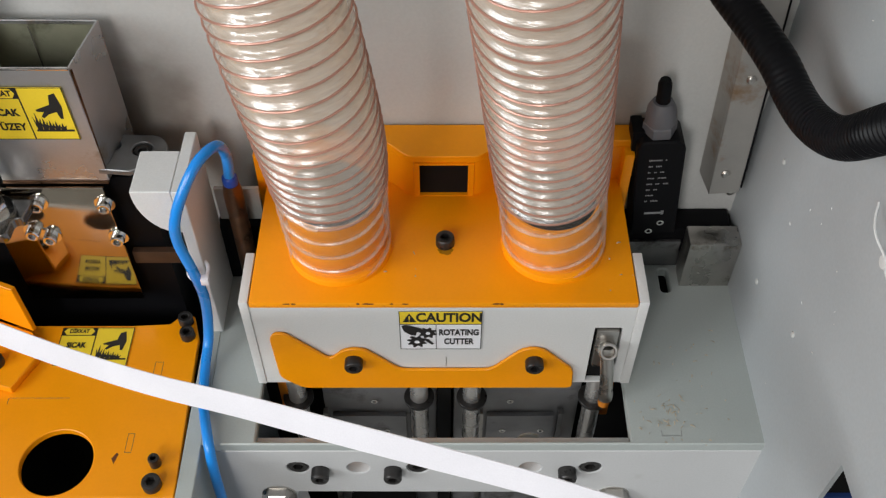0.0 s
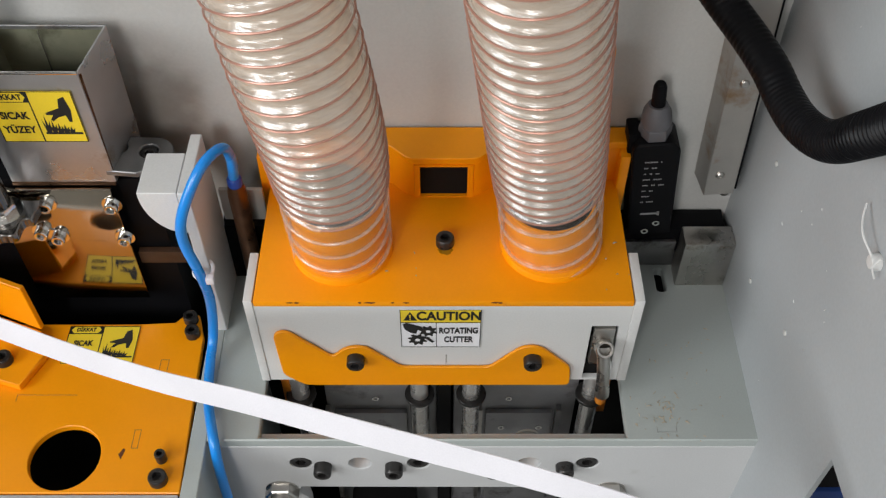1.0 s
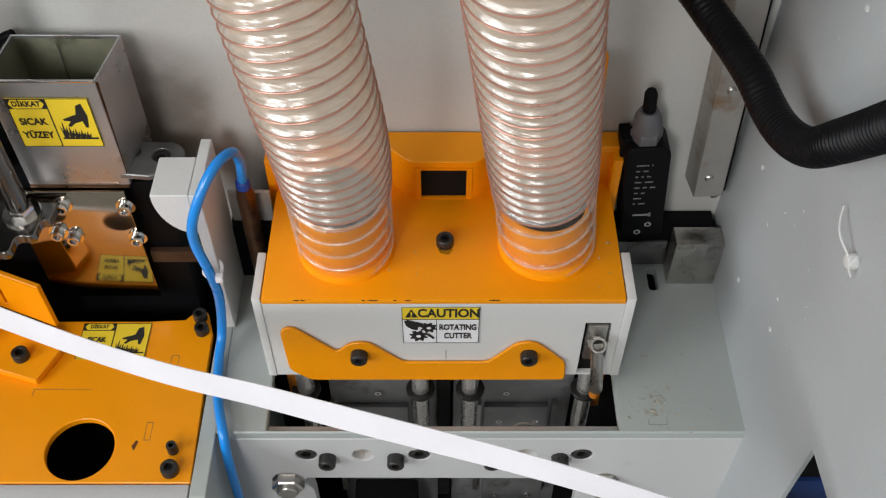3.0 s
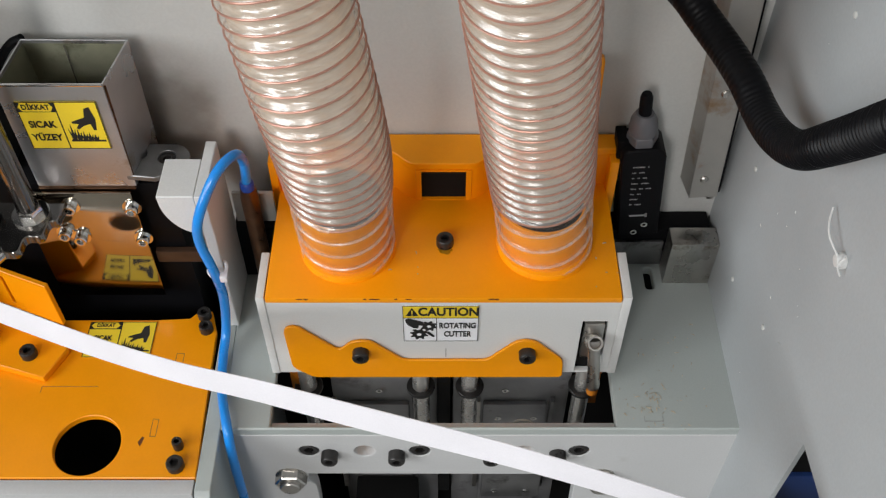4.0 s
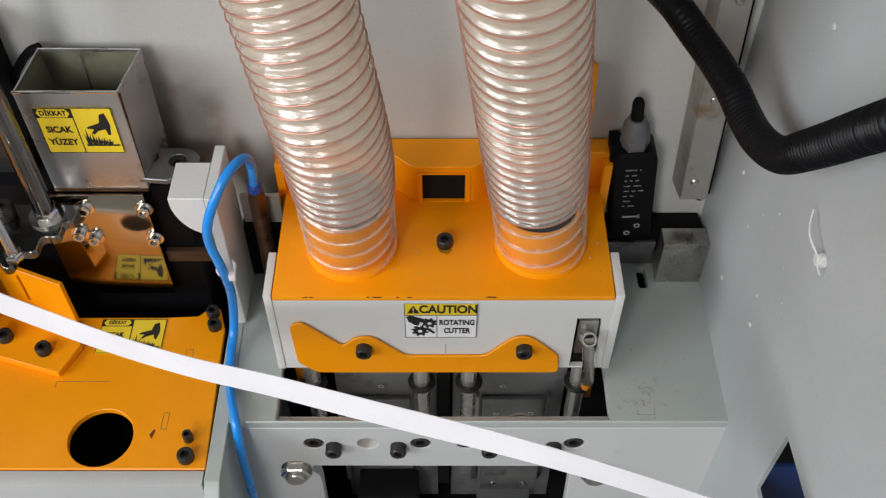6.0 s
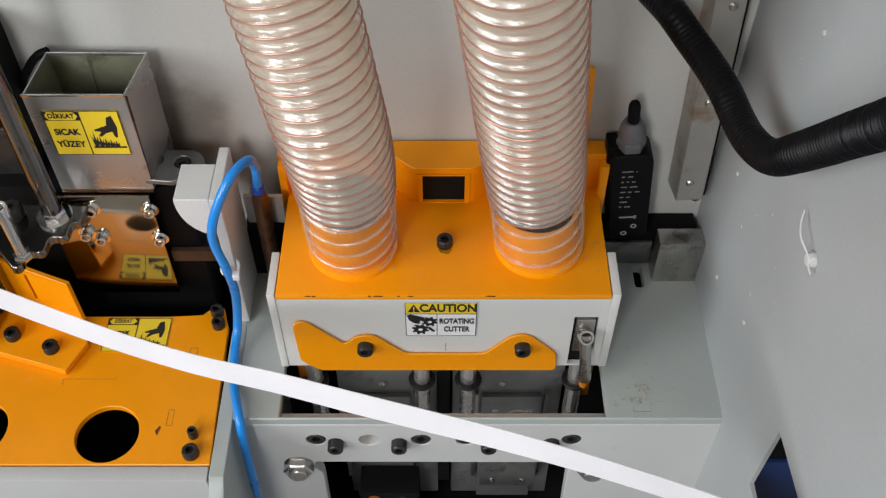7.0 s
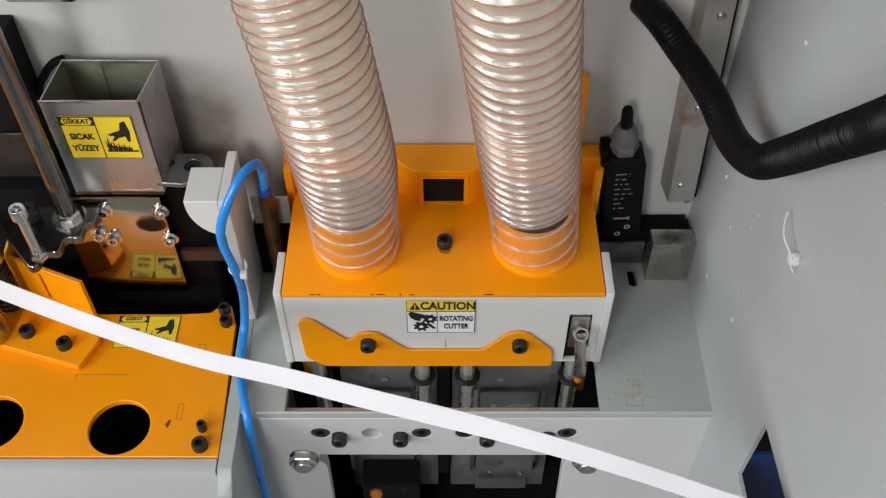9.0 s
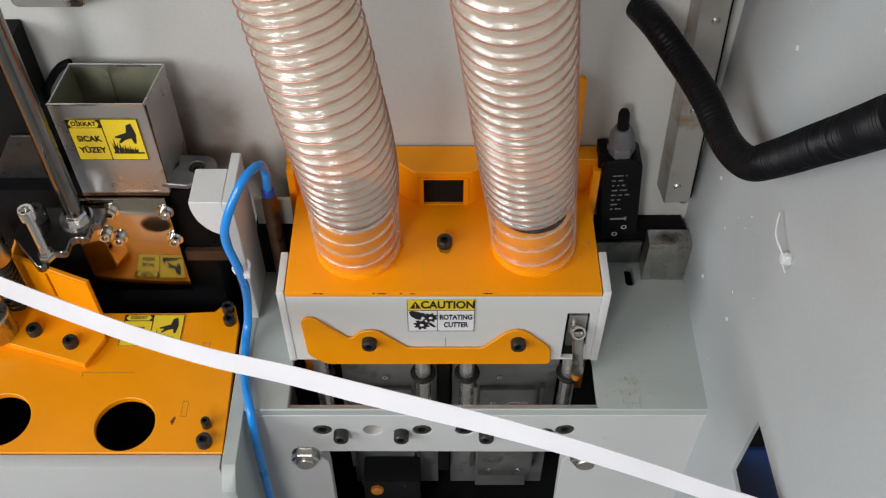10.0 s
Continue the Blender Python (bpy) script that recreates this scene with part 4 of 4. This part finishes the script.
part("lining_seam", moved(box(-0.3290, -0.3282, 0.1448, 0.1456, 0.21, 0.2945), T), LINE, hop, "dark seam in the lining")
part("lining", moved(bm, T), OLIVE, hop, "olive-stained inner lining")
# brass colour gives the reddish reflection along the hopper's bottom edge
part("bottom_rim", moved(box(-0.3725, -0.2830, 0.0880, 0.1480, 0.1735, 0.1765, 0.0008), T), BRASS, hop, "bottom rim with a reddish reflection in its colour")
heat_sign(at(-0.3268, 0.0880 + 0.0006, 0.2530) @ Matrix.Rotation(radians(90) + 0.012, 4, "X"), 0.0690, 0.0550, "yellow hot surface label on the hopper")

# cable behind the hopper
cb = part("hopper_cable", tube(smooth_path([(-0.3668, 0.1535, 0.2957), (-0.3778, 0.1535, 0.2902), (-0.3904, 0.1535, 0.2760), (-0.4034, 0.1535, 0.2520), (-0.4074, 0.1535, 0.2000), (-0.4074, 0.1535, 0.1200)], 8), 0.0042, 10), BLACK)
tagged(cb, "short black cable beside the hopper", "cable")

# mounting ear beside the hopper
ear = thing("mounting_ear", "grey steel mounting ear with two dark holes beside the hopper", "bracket", (-0.26, 0.11, 0.175))
E_ = Matrix.Translation((0.26, -0.11, -0.185))
arc = [(-0.2530 + 0.0185 * math.cos(a), 0.1130 + 0.0185 * math.sin(a)) for a in (radians(d) for d in range(-60, 101, 20))]
bm = slab([(-0.2900, 0.0900), (-0.2620, 0.0870)] + arc + [(-0.2900, 0.1330)], 0.006, [ring(-0.2560, 0.1140, 0.0085, 20), ring(-0.2810, 0.1180, 0.0060, 20)], 0.0008)
part("ear_plate", moved(bm, E_ @ Matrix.Translation((0, 0, 0.2))), DARK_STEEL, ear)
part("ear_screw", moved(socket_head(0.0085, 0.012), E_ @ at(-0.2560, 0.1140, 0.186)), OXIDE, ear, "sunk black screw")

# grey quarter-round bracket on the divider
arc = [(-0.2213 - 0.0335 * math.cos(a), 0.190 - 0.0450 * math.sin(a)) for a in (radians(d) for d in range(0, 91, 10))]
bm = slab([(-0.2213, 0.196), (-0.2548, 0.196)] + arc[:-1] + [(-0.2213, 0.145)], 0.048, bevel=0.0008)
ob = part("corner_bracket", moved(bm, at(0, 0.0575, 0, UPRIGHT)), PANEL)
tagged(ob, "pale grey quarter-round bracket fixed to the divider plate", "bracket")

# scalloped chrome plate, rod and bolts
cp = thing("chrome_clamp", "dark chrome clamp plate with a scalloped edge beside the hopper", "clamp", (-0.39, 0.04, 0.165))
K = Matrix.Translation((0.39, -0.04, -0.165))
wavy = []
for k in range(25):
    s = k / 24
    wob = 0.0045 * math.sin(s * math.pi * 6)
    wavy.append((-0.4010 + 0.0500 * s + wob * 0.6, 0.0005 + 0.0560 * s - wob * 0.8))
plate2 = wavy + [(-0.3480, 0.0800), (-0.4350, 0.0800), (-0.4350, 0.0400)]
part("clamp_plate", moved(slab(plate2, 0.010, bevel=0.001), K @ Matrix.Translation((0, 0, 0.165))), DARK_CHROME, cp, "dark chrome plate with a scalloped edge")
part("nut", moved(hex_prism(0.0120, 0.165, 0.176), K @ at(-0.3760, 0.0640, 0)), CHROME, cp, "chrome hexagon nut")
part("washer", moved(lathe([(0, 0.165), (0.0170, 0.165), (0.0170, 0.1675), (0, 0.1675)], 28), K @ at(-0.3760, 0.0640, 0.0002)), CHROME, cp, "chrome washer")
part("clamp_rod", moved(lathe([(0, 0.17), (0.0095, 0.17), (0.0095, 0.62), (0, 0.62)], 32), K @ at(-0.3760, 0.0640, 0.003)), DARK_CHROME, cp, "upright chrome rod")
part("knob", moved(lathe([(0, 0.165), (0.009, 0.165), (0.010, 0.168), (0.010, 0.178), (0.008, 0.181), (0.004, 0.181), (0.004, 0.176), (0, 0.176)], 24), K @ at(-0.4150, 0.0640, 0.0002)), OXIDE, cp, "black socket screw")
lb = K @ at(-0.3925, 0.0120, 0)
part("long_bolt", moved(join(lathe([(0, 0.166), (0.0048, 0.166), (0.0048, 0.226), (0, 0.226)], 18), moved(socket_head(0.0078, 0.012), Matrix.Translation((0, 0, 0.225)))), lb), CHROME, cp, "long bright socket screw")
part("nut", moved(hex_prism(0.0085, 0.1655, 0.174), lb), CHROME, cp, "bright hexagon nut")

# dark cabinet and grey sheet on the far left
dc = part("dark_cabinet", box(-0.90, -0.404, 0.120, 0.1645, -0.10, 0.340, 0.002), DARK)
tagged(dc, "black machine cabinet beside the back wall", "cabinet")
bm = slab([(-0.4700, 0.1800), (-0.4370, 0.2330), (-0.3980, 0.2330), (-0.3980, 0.1120), (-0.4520, 0.1120)], 0.003, bevel=0.0005)
gs = part("grey_sheet", moved(bm, at(0, 0.1150, 0, UPRIGHT)), OXIDE)
tagged(gs, "dull grey sheet metal cover beside the cabinet", "cover")
bm = slab(rounded([(-0.4000, 0.363), (-0.3310, 0.363), (-0.3310, 0.430), (-0.4000, 0.430)], 0.008), 0.012, [rounded([(-0.3560, 0.372), (-0.3420, 0.372), (-0.3420, 0.42), (-0.3560, 0.42)], 0.006)], 0.001)
tp = part("upper_bracket", moved(bm, at(0, 0.150, 0, UPRIGHT)), CHROME)
tagged(tp, "bright steel slotted bracket on the back wall", "bracket")

# ---- air sensor and blue tube ----
sn = thing("tube_fitting", "tarnished brass tube fitting with a blue collar", "fitting", (-0.1845, 0.104, 0.0))
part("barrel", lathe([(0, 0), (0.0085, 0), (0.0085, 0.118), (0.0078, 0.119), (0.0078, 0.122), (0.0088, 0.123), (0.0088, 0.148), (0.0070, 0.158), (0, 0.158)], 28), BRASS, sn, "tarnished brass barrel")
part("collar", lathe([(0.0045, 0.158), (0.0066, 0.158), (0.0068, 0.160), (0.0068, 0.165), (0.0060, 0.167), (0.0045, 0.168)], 28), COLLAR, sn, "blue plastic collar")
part("fitting_bracket", moved(box(-0.020, 0.020, 0.0100, 0.0140, 0.10, 0.14, 0.0006), Matrix()), GALV, sn, "grey bracket")
pts = [(-0.1845, 0.104, 0.166), (-0.1815, 0.099, 0.196), (-0.1835, 0.088, 0.2185), (-0.1934, 0.070, 0.2223), (-0.2045, 0.055, 0.2099), (-0.2173, 0.043, 0.1816), (-0.2218, 0.043, 0.1511),
       (-0.2163, 0.043, 0.1095), (-0.2150, 0.0460, 0.0649), (-0.2185, 0.0380, 0.0220), (-0.2205, 0.015, 0.0075), (-0.2165, -0.025, 0.0060), (-0.2050, -0.068, 0.0075), (-0.2036, -0.080, -0.027), (-0.2039, -0.084, -0.098), (-0.2037, -0.088, -0.178), (-0.200, -0.088, -0.30)]
bt = part("air_tube", tube(smooth_path(pts, 10), 0.0047, 16), BLUE)
tagged(bt, "bright blue plastic air tube tied to the divider plate", "tube")
ct = thing("cable_tie", "white cable tie round the blue tube and divider", "cable tie", (-0.2165, 0.05, 0.100))
bm = tube([Vector((0.0085 * math.cos(a) + 0.001, 0.0110 * math.sin(a) + 0.003, 0.001 * math.sin(a * 2))) for a in (2 * math.pi * k / 28 for k in range(29))], 0.0018, 8)
part("loop", bm, WHITE, ct)
part("lock", box(0.0050, 0.0120, -0.011, -0.004, -0.0040, 0.0040, 0.001), WHITE, ct)

# ---- limit switch, bar and block beside the housing ----
sb = thing("limit_switch", "black limit switch with a grey cable gland, fixed on the bar", "switch", (0.1985, 0.14, 0.0575))
sb.rotation_euler.y = -0.072
S_ = Matrix.Translation((-0.185, -0.14, -0.071))
bm = slab(rounded([(0.1670, 0.079), (0.2085, 0.079), (0.2070, 0.192), (0.2000, 0.200), (0.1700, 0.200), (0.1645, 0.192)], 0.003), 0.034, bevel=0.0015)
body = part("switch_body", moved(bm, S_ @ at(0, 0.1250, 0, UPRIGHT)), BLACK, sb, "black plastic body")
part("rear_lug", moved(box(0.1612, 0.172, 0.135, 0.158, 0.15, 0.204, 0.002), S_), BLACK, sb, "black lug")
part("gland_nut", moved(hex_prism(0.0150, 0.200, 0.212), S_ @ at(0.1850, 0.141, 0)), GLAND, sb, "grey hexagon gland nut")
part("gland", moved(lathe([(0.0135, 0.212), (0.0138, 0.216), (0.0125, 0.226), (0.0085, 0.234), (0, 0.234)], 28), S_ @ at(0.1850, 0.141, 0)), GLAND, sb, "domed grey cable gland")
part("cable_stub", moved(lathe([(0, 0.232), (0.0062, 0.232), (0.0060, 0.253), (0.0045, 0.257), (0, 0.257)], 20), S_ @ at(0.1850, 0.141, 0)), BLACK, sb, "black cable stub")
cells = [rect(0.1810, 0.1990, 0.1085, 0.1110), rect(0.1965, 0.199, 0.107, 0.1125)]
for row, words in enumerate(((9, 1), (3, 4), (2, 2, 3), (5, 6), (4, 3, 4), (3, 3), (6,), (2, 5))):
    x, z = 0.180, 0.1780 - 0.0075 * row
    for count in words:
        for _ in range(count):
            cells.append(rect(x, x + 0.0009, z, z + 0.0017))
            x += 0.0013
        x += 0.0028
bars(sb, cells, PALE_TEXT, S_ @ at(-0.004, 0.1246, 0, UPRIGHT), "print", "small pale print")
for x, z in ((0.1930, 0.0960), (0.1830, 0.0850)):
    share("screw", PIN, sb, S_ @ at(x, 0.125, z, FACE_FRONT), "small bright screw")

br2 = thing("support_bar", "dark steel bar behind the housing", "bar", (0.2, 0.15, 0.03))
part("bar", box(-0.0440, 0.0800, -0.012, 0.0140, -0.0050, 0.0290, 0.001), BLACK, br2, "black upper bar")
part("bar_face", box(-0.0400, 0.0330, -0.0165, -0.0125, -0.0200, 0.0140, 0.0008), DARK_STEEL, br2, "dull face plate")
part("bar_foot", box(-0.0420, 0.0790, -0.010, 0.0140, -0.0299, -0.0055), DARK_STEEL, br2, "dull steel foot")
# support enlarged into a black block that stands for shade in the gap
fb = part("far_shade_block", box(-0.2130, -0.1640, 0.1250, 0.1645, 0.0, 0.0780, 0.001), BLACK)
tagged(fb, "black support behind the tube fitting, enlarged to darken the shaded gap", "support")
bk = part("steel_block", box(0.2355, 0.2845, 0.1130, 0.1370, 0.0, 0.0640, 0.0012), STEEL)
tagged(bk, "worn bright steel block on the deck beside the side wall", "block")

# galvanised corner profile on the back wall
ga = thing("corner_profile", "galvanised corner profile with rusty patches and screws", "profile")
HOLES = ((0.2593, 0.1307), (0.2566, 0.2420), (0.2549, 0.3543))
bm = slab([(0.2497, 0.1030), (0.2771, 0.1055), (0.2573, 0.55), (0.2298, 0.55)], 0.002, [ring(x, z, 0.0032, 14) for x, z in HOLES], 0.0003)
part("flange", moved(bm, at(0, 0.1420, 0, UPRIGHT)), GALV, ga, "galvanised screw flange")
bm = bmesh.new()
q = [(0.2495, 0.1422, 0.1030), (0.2428, 0.1640, 0.1115), (0.2266, 0.1640, 0.55), (0.2296, 0.1422, 0.55)]
fr_ = [bm.verts.new(v) for v in q]
bk_ = [bm.verts.new((x + 0.0015, y + 0.0006, z)) for x, y, z in q]
bm.faces.new(fr_)
bm.faces.new(bk_[::-1])
for k in range(4):
    bm.faces.new((fr_[k], bk_[k], bk_[(k + 1) % 4], fr_[(k + 1) % 4]))
part("side_leg", bm, GALV, ga, "side leg against the wall")
# added black strip: the shadow gap along the flange as a solid
part("shadow_gap", moved(slab([(0.2773, 0.1115), (0.2789, 0.1115), (0.2591, 0.55), (0.2575, 0.55)], 0.020), at(0, 0.1425, 0, UPRIGHT)), BLACK, ga, "black strip for the shadow gap beside the flange")
SC = mesh_of("screw", lathe([(0.0042, 0), (0.0042, 0.0012), (0.0030, 0.0024), (0.0012, 0.0026), (0, 0.0018)], 16), STEEL)
for x, z in HOLES:
    share("screw", SC, ga, at(x, 0.1420, z, FACE_FRONT), "small worn screw")
share("screw", SC, wall_right, at(0.2784, BACK, 0.0826, FACE_FRONT), "small screw")

# ---- black hose ----
def corrugated(points, radius, pitch, label):
    hose = thing("corrugated_hose", label, "hose", points[0])
    line = [v - Vector(points[0]) for v in smooth_path(points, 80)]
    rad, s = [], 0.0
    for k, p in enumerate(line):
        s += (p - line[k - 1]).length if k else 0
        deep = min(max((0.010 - p.y - points[0][1]) / 0.11, 0), 1)
        rad.append(radius * (1 + (0.010 + 0.070 * deep) * math.cos(2 * math.pi * s / pitch)))
    cut = 80 * 7
    part("fine_ribbed_length", tube(line[:cut + 1], rad[:cut + 1], 28), BLACK_HOSE, hose, "black hose with fine ribs")
    part("coarse_ribbed_length", tube(line[cut:], rad[cut:], 28), BLACK_HOSE, hose, "black hose with deep ribs")
    return hose


corrugated([(0.1863, 0.1645, 0.3537), (0.1981, 0.1350, 0.3547), (0.2135, 0.1120, 0.3434), (0.2271, 0.0850, 0.3358), (0.2366, 0.0550, 0.3316), (0.2438, 0.0300, 0.3241), (0.2475, 0.0050, 0.3258), (0.2510, -0.0200, 0.3350), (0.2525, -0.0450, 0.3537), (0.2524, -0.0750, 0.3885), (0.2549, -0.1000, 0.4203), (0.2551, -0.1250, 0.4520), (0.2541, -0.1650, 0.5012), (0.2506, -0.2150, 0.5628)],
           0.0139, 0.0050, "black corrugated plastic hose bending from back wall to side wall")

# ---- small things on the side wall ----
tie = thing("tie_mount", "white cable tie mount with loose tail on the side wall", "cable tie", (SIDE, -0.0975, 0.2960))
part("mount", moved(lathe([(0, 0), (0.0060, 0), (0.0062, 0.003), (0.0045, 0.0065), (0, 0.0072)], 20), at(-0.0002, 0, 0, FACE_LEFT)), PANEL, tie, "round white mount")
part("tail", tube(smooth_path([(-0.006, 0.001, 0.004), (-0.010, 0.014, 0.010), (-0.008, 0.026, 0.013), (-0.004, 0.036, 0.017)], 6), 0.0008, 6), PANEL, tie, "loose white tail")
part("tail", tube(smooth_path([(-0.004, -0.009, -0.006), (-0.008, -0.008, 0.004), (-0.006, -0.009, 0.014)], 6), 0.0008, 6), PANEL, tie, "loose white tail")
RIVET = mesh_of("rivet", lathe([(0.0028, 0), (0.0026, 0.001), (0.0015, 0.0016), (0, 0.0018)], 12), WALL)
for y, z in ((0.092, 0.196), (0.06, 0.075), (0.02, 0.42), (-0.10, 0.53), (-0.03, 0.12)):
    share("rivet", RIVET, wall_right, at(SIDE, y, z, FACE_LEFT), "painted rivet")
bb = thing("blue_cabinet", "dark blue painted cabinet seen through the cut-out", "cabinet", (0.295, -0.130, -0.60))
part("panel", box(0, 0.30, 0, 0.20, 0.0, 0.6317, 0.002), NAVY, bb, "navy blue panel")
part("dark_panel", box(0, 0.30, 0.004, 0.20, 0.6322, 1.1), DARK, bb, "black upper panel")

# ---- the edge strip ----
def edge_strip():
    """A ribbon that twists a little on its way; the last number of a row is how flat it faces forward and up."""
    rows = [(-0.5139, 0.010, 0.1705, 0.74), (-0.4433, -0.010, 0.1509, 0.74), (-0.3758, -0.030, 0.1347, 0.75), (-0.2976, -0.060, 0.1325, 0.73), (-0.2202, -0.090, 0.1398, 0.74), (-0.1455, -0.120, 0.1582, 0.76), (-0.0777, -0.145, 0.1672, 0.78), (-0.0137, -0.170, 0.1792, 0.76), (0.0465, -0.190, 0.1840, 0.73), (0.1040, -0.210, 0.1869, 0.69), (0.1621, -0.225, 0.1775, 0.67), (0.2203, -0.240, 0.1650, 0.66), (0.2700, -0.253, 0.1540, 0.66), (0.2780, -0.270, 0.1450, 0.66)]
    line = smooth_path([r[:3] for r in rows], 10)
    bm = bmesh.new()
    prev = None
    for k, p in enumerate(line):
        f = min(k / 10, len(rows) - 1.001)
        a = rows[int(f)][3] * (1 - f % 1) + rows[int(f) + 1][3] * (f % 1)
        deep = Vector((0.35 * p.x, 0.60, -0.80)).normalized()
        along = (line[min(k + 1, len(line) - 1)] - line[max(k - 1, 0)]).normalized()
        wide = along.cross(deep).normalized()
        w = (wide * a - deep * math.sqrt(1 - a * a)) * 0.0122
        n = w.cross(along).normalized() * 0.0004
        row = [bm.verts.new(p - w - n), bm.verts.new(p + w - n), bm.verts.new(p + w + n), bm.verts.new(p - w + n)]
        if prev:
            for j in range(4):
                bm.faces.new((prev[j], prev[(j + 1) % 4], row[(j + 1) % 4], row[j]))
        else:
            bm.faces.new(row)
        prev = row
    bm.faces.new(prev[::-1])
    return tagged(part("edge_strip", bm, WHITE), "white plastic edge strip stretched loosely across the machine", "strip")


edge_strip()

# ---- chips and dust ----
def chips(name, places, seed, label, size=(0.0015, 0.005)):
    rnd = random.Random(seed)
    bm = bmesh.new()
    for x0, x1, y0, y1, z, count in places:
        for _ in range(count):
            c = Vector((rnd.gauss((x0 + x1) / 2, (x1 - x0) / 4), rnd.gauss((y0 + y1) / 2, (y1 - y0) / 4), z))
            l, w = rnd.uniform(*size), rnd.uniform(0.0003, 0.0007)
            m = at(*c) @ Matrix.Rotation(rnd.uniform(0, 6.3), 4, "Z")
            lift = rnd.uniform(0.0002, 0.0012)
            vs = [bm.verts.new(m @ Vector(v)) for v in ((-l, -w, 0.0002), (0, -w, lift), (l, -w * 0.5, 0.0002), (l, w * 0.5, 0.0004), (0, w, lift + 0.0003), (-l, w, 0.0003))]
            bm.faces.new((vs[0], vs[1], vs[4], vs[5]))
            bm.faces.new((vs[1], vs[2], vs[3], vs[4]))
    ob = part(name, bm, WOOD, smooth=False)
    return tagged(ob, label, "chips", kind="stuff")


chips("deck_chips", [(0.175, 0.235, -0.060, -0.010, 0.0003, 45), (0.19, 0.27, -0.05, 0.08, 0.0003, 25)], 3, "pale wood chips scattered on the grey deck", (0.0005, 0.0026))
chips("lid_chips", [(-0.14, 0.15, 0.01, 0.05, LID + 0.0002, 9), (0.12, 0.16, 0.01, 0.08, LID + 0.0002, 5)], 5, "few pale chips on the orange lid", (0.0006, 0.0022))


def wall_flecks(seed, count):
    """Small white flecks that cling to the side wall."""
    rnd = random.Random(seed)
    bm = bmesh.new()
    for _ in range(count):
        c = Vector((SIDE - 0.0003, rnd.gauss(0.02, 0.06), rnd.gauss(0.20, 0.07)))
        l, w, turn = rnd.uniform(0.0006, 0.0026), rnd.uniform(0.0004, 0.0009), rnd.uniform(0, 3.1)
        ends = [Vector((0, l * math.cos(turn + a) * (1 if k % 2 else w / l), l * math.sin(turn + a) * (1 if k % 2 else w / l))) for k, a in enumerate((0, 1.57, 3.14, 4.71))]
        tip = bm.verts.new(c + Vector((-0.0006, 0, 0)))
        low = [bm.verts.new(c + e) for e in ends]
        for k in range(4):
            bm.faces.new((tip, low[k], low[(k + 1) % 4]))
    ob = part("wall_flecks", bm, PANEL, smooth=False)
    return tagged(ob, "white flecks clinging to the grey side wall", "flecks", kind="stuff")


wall_flecks(8, 14)
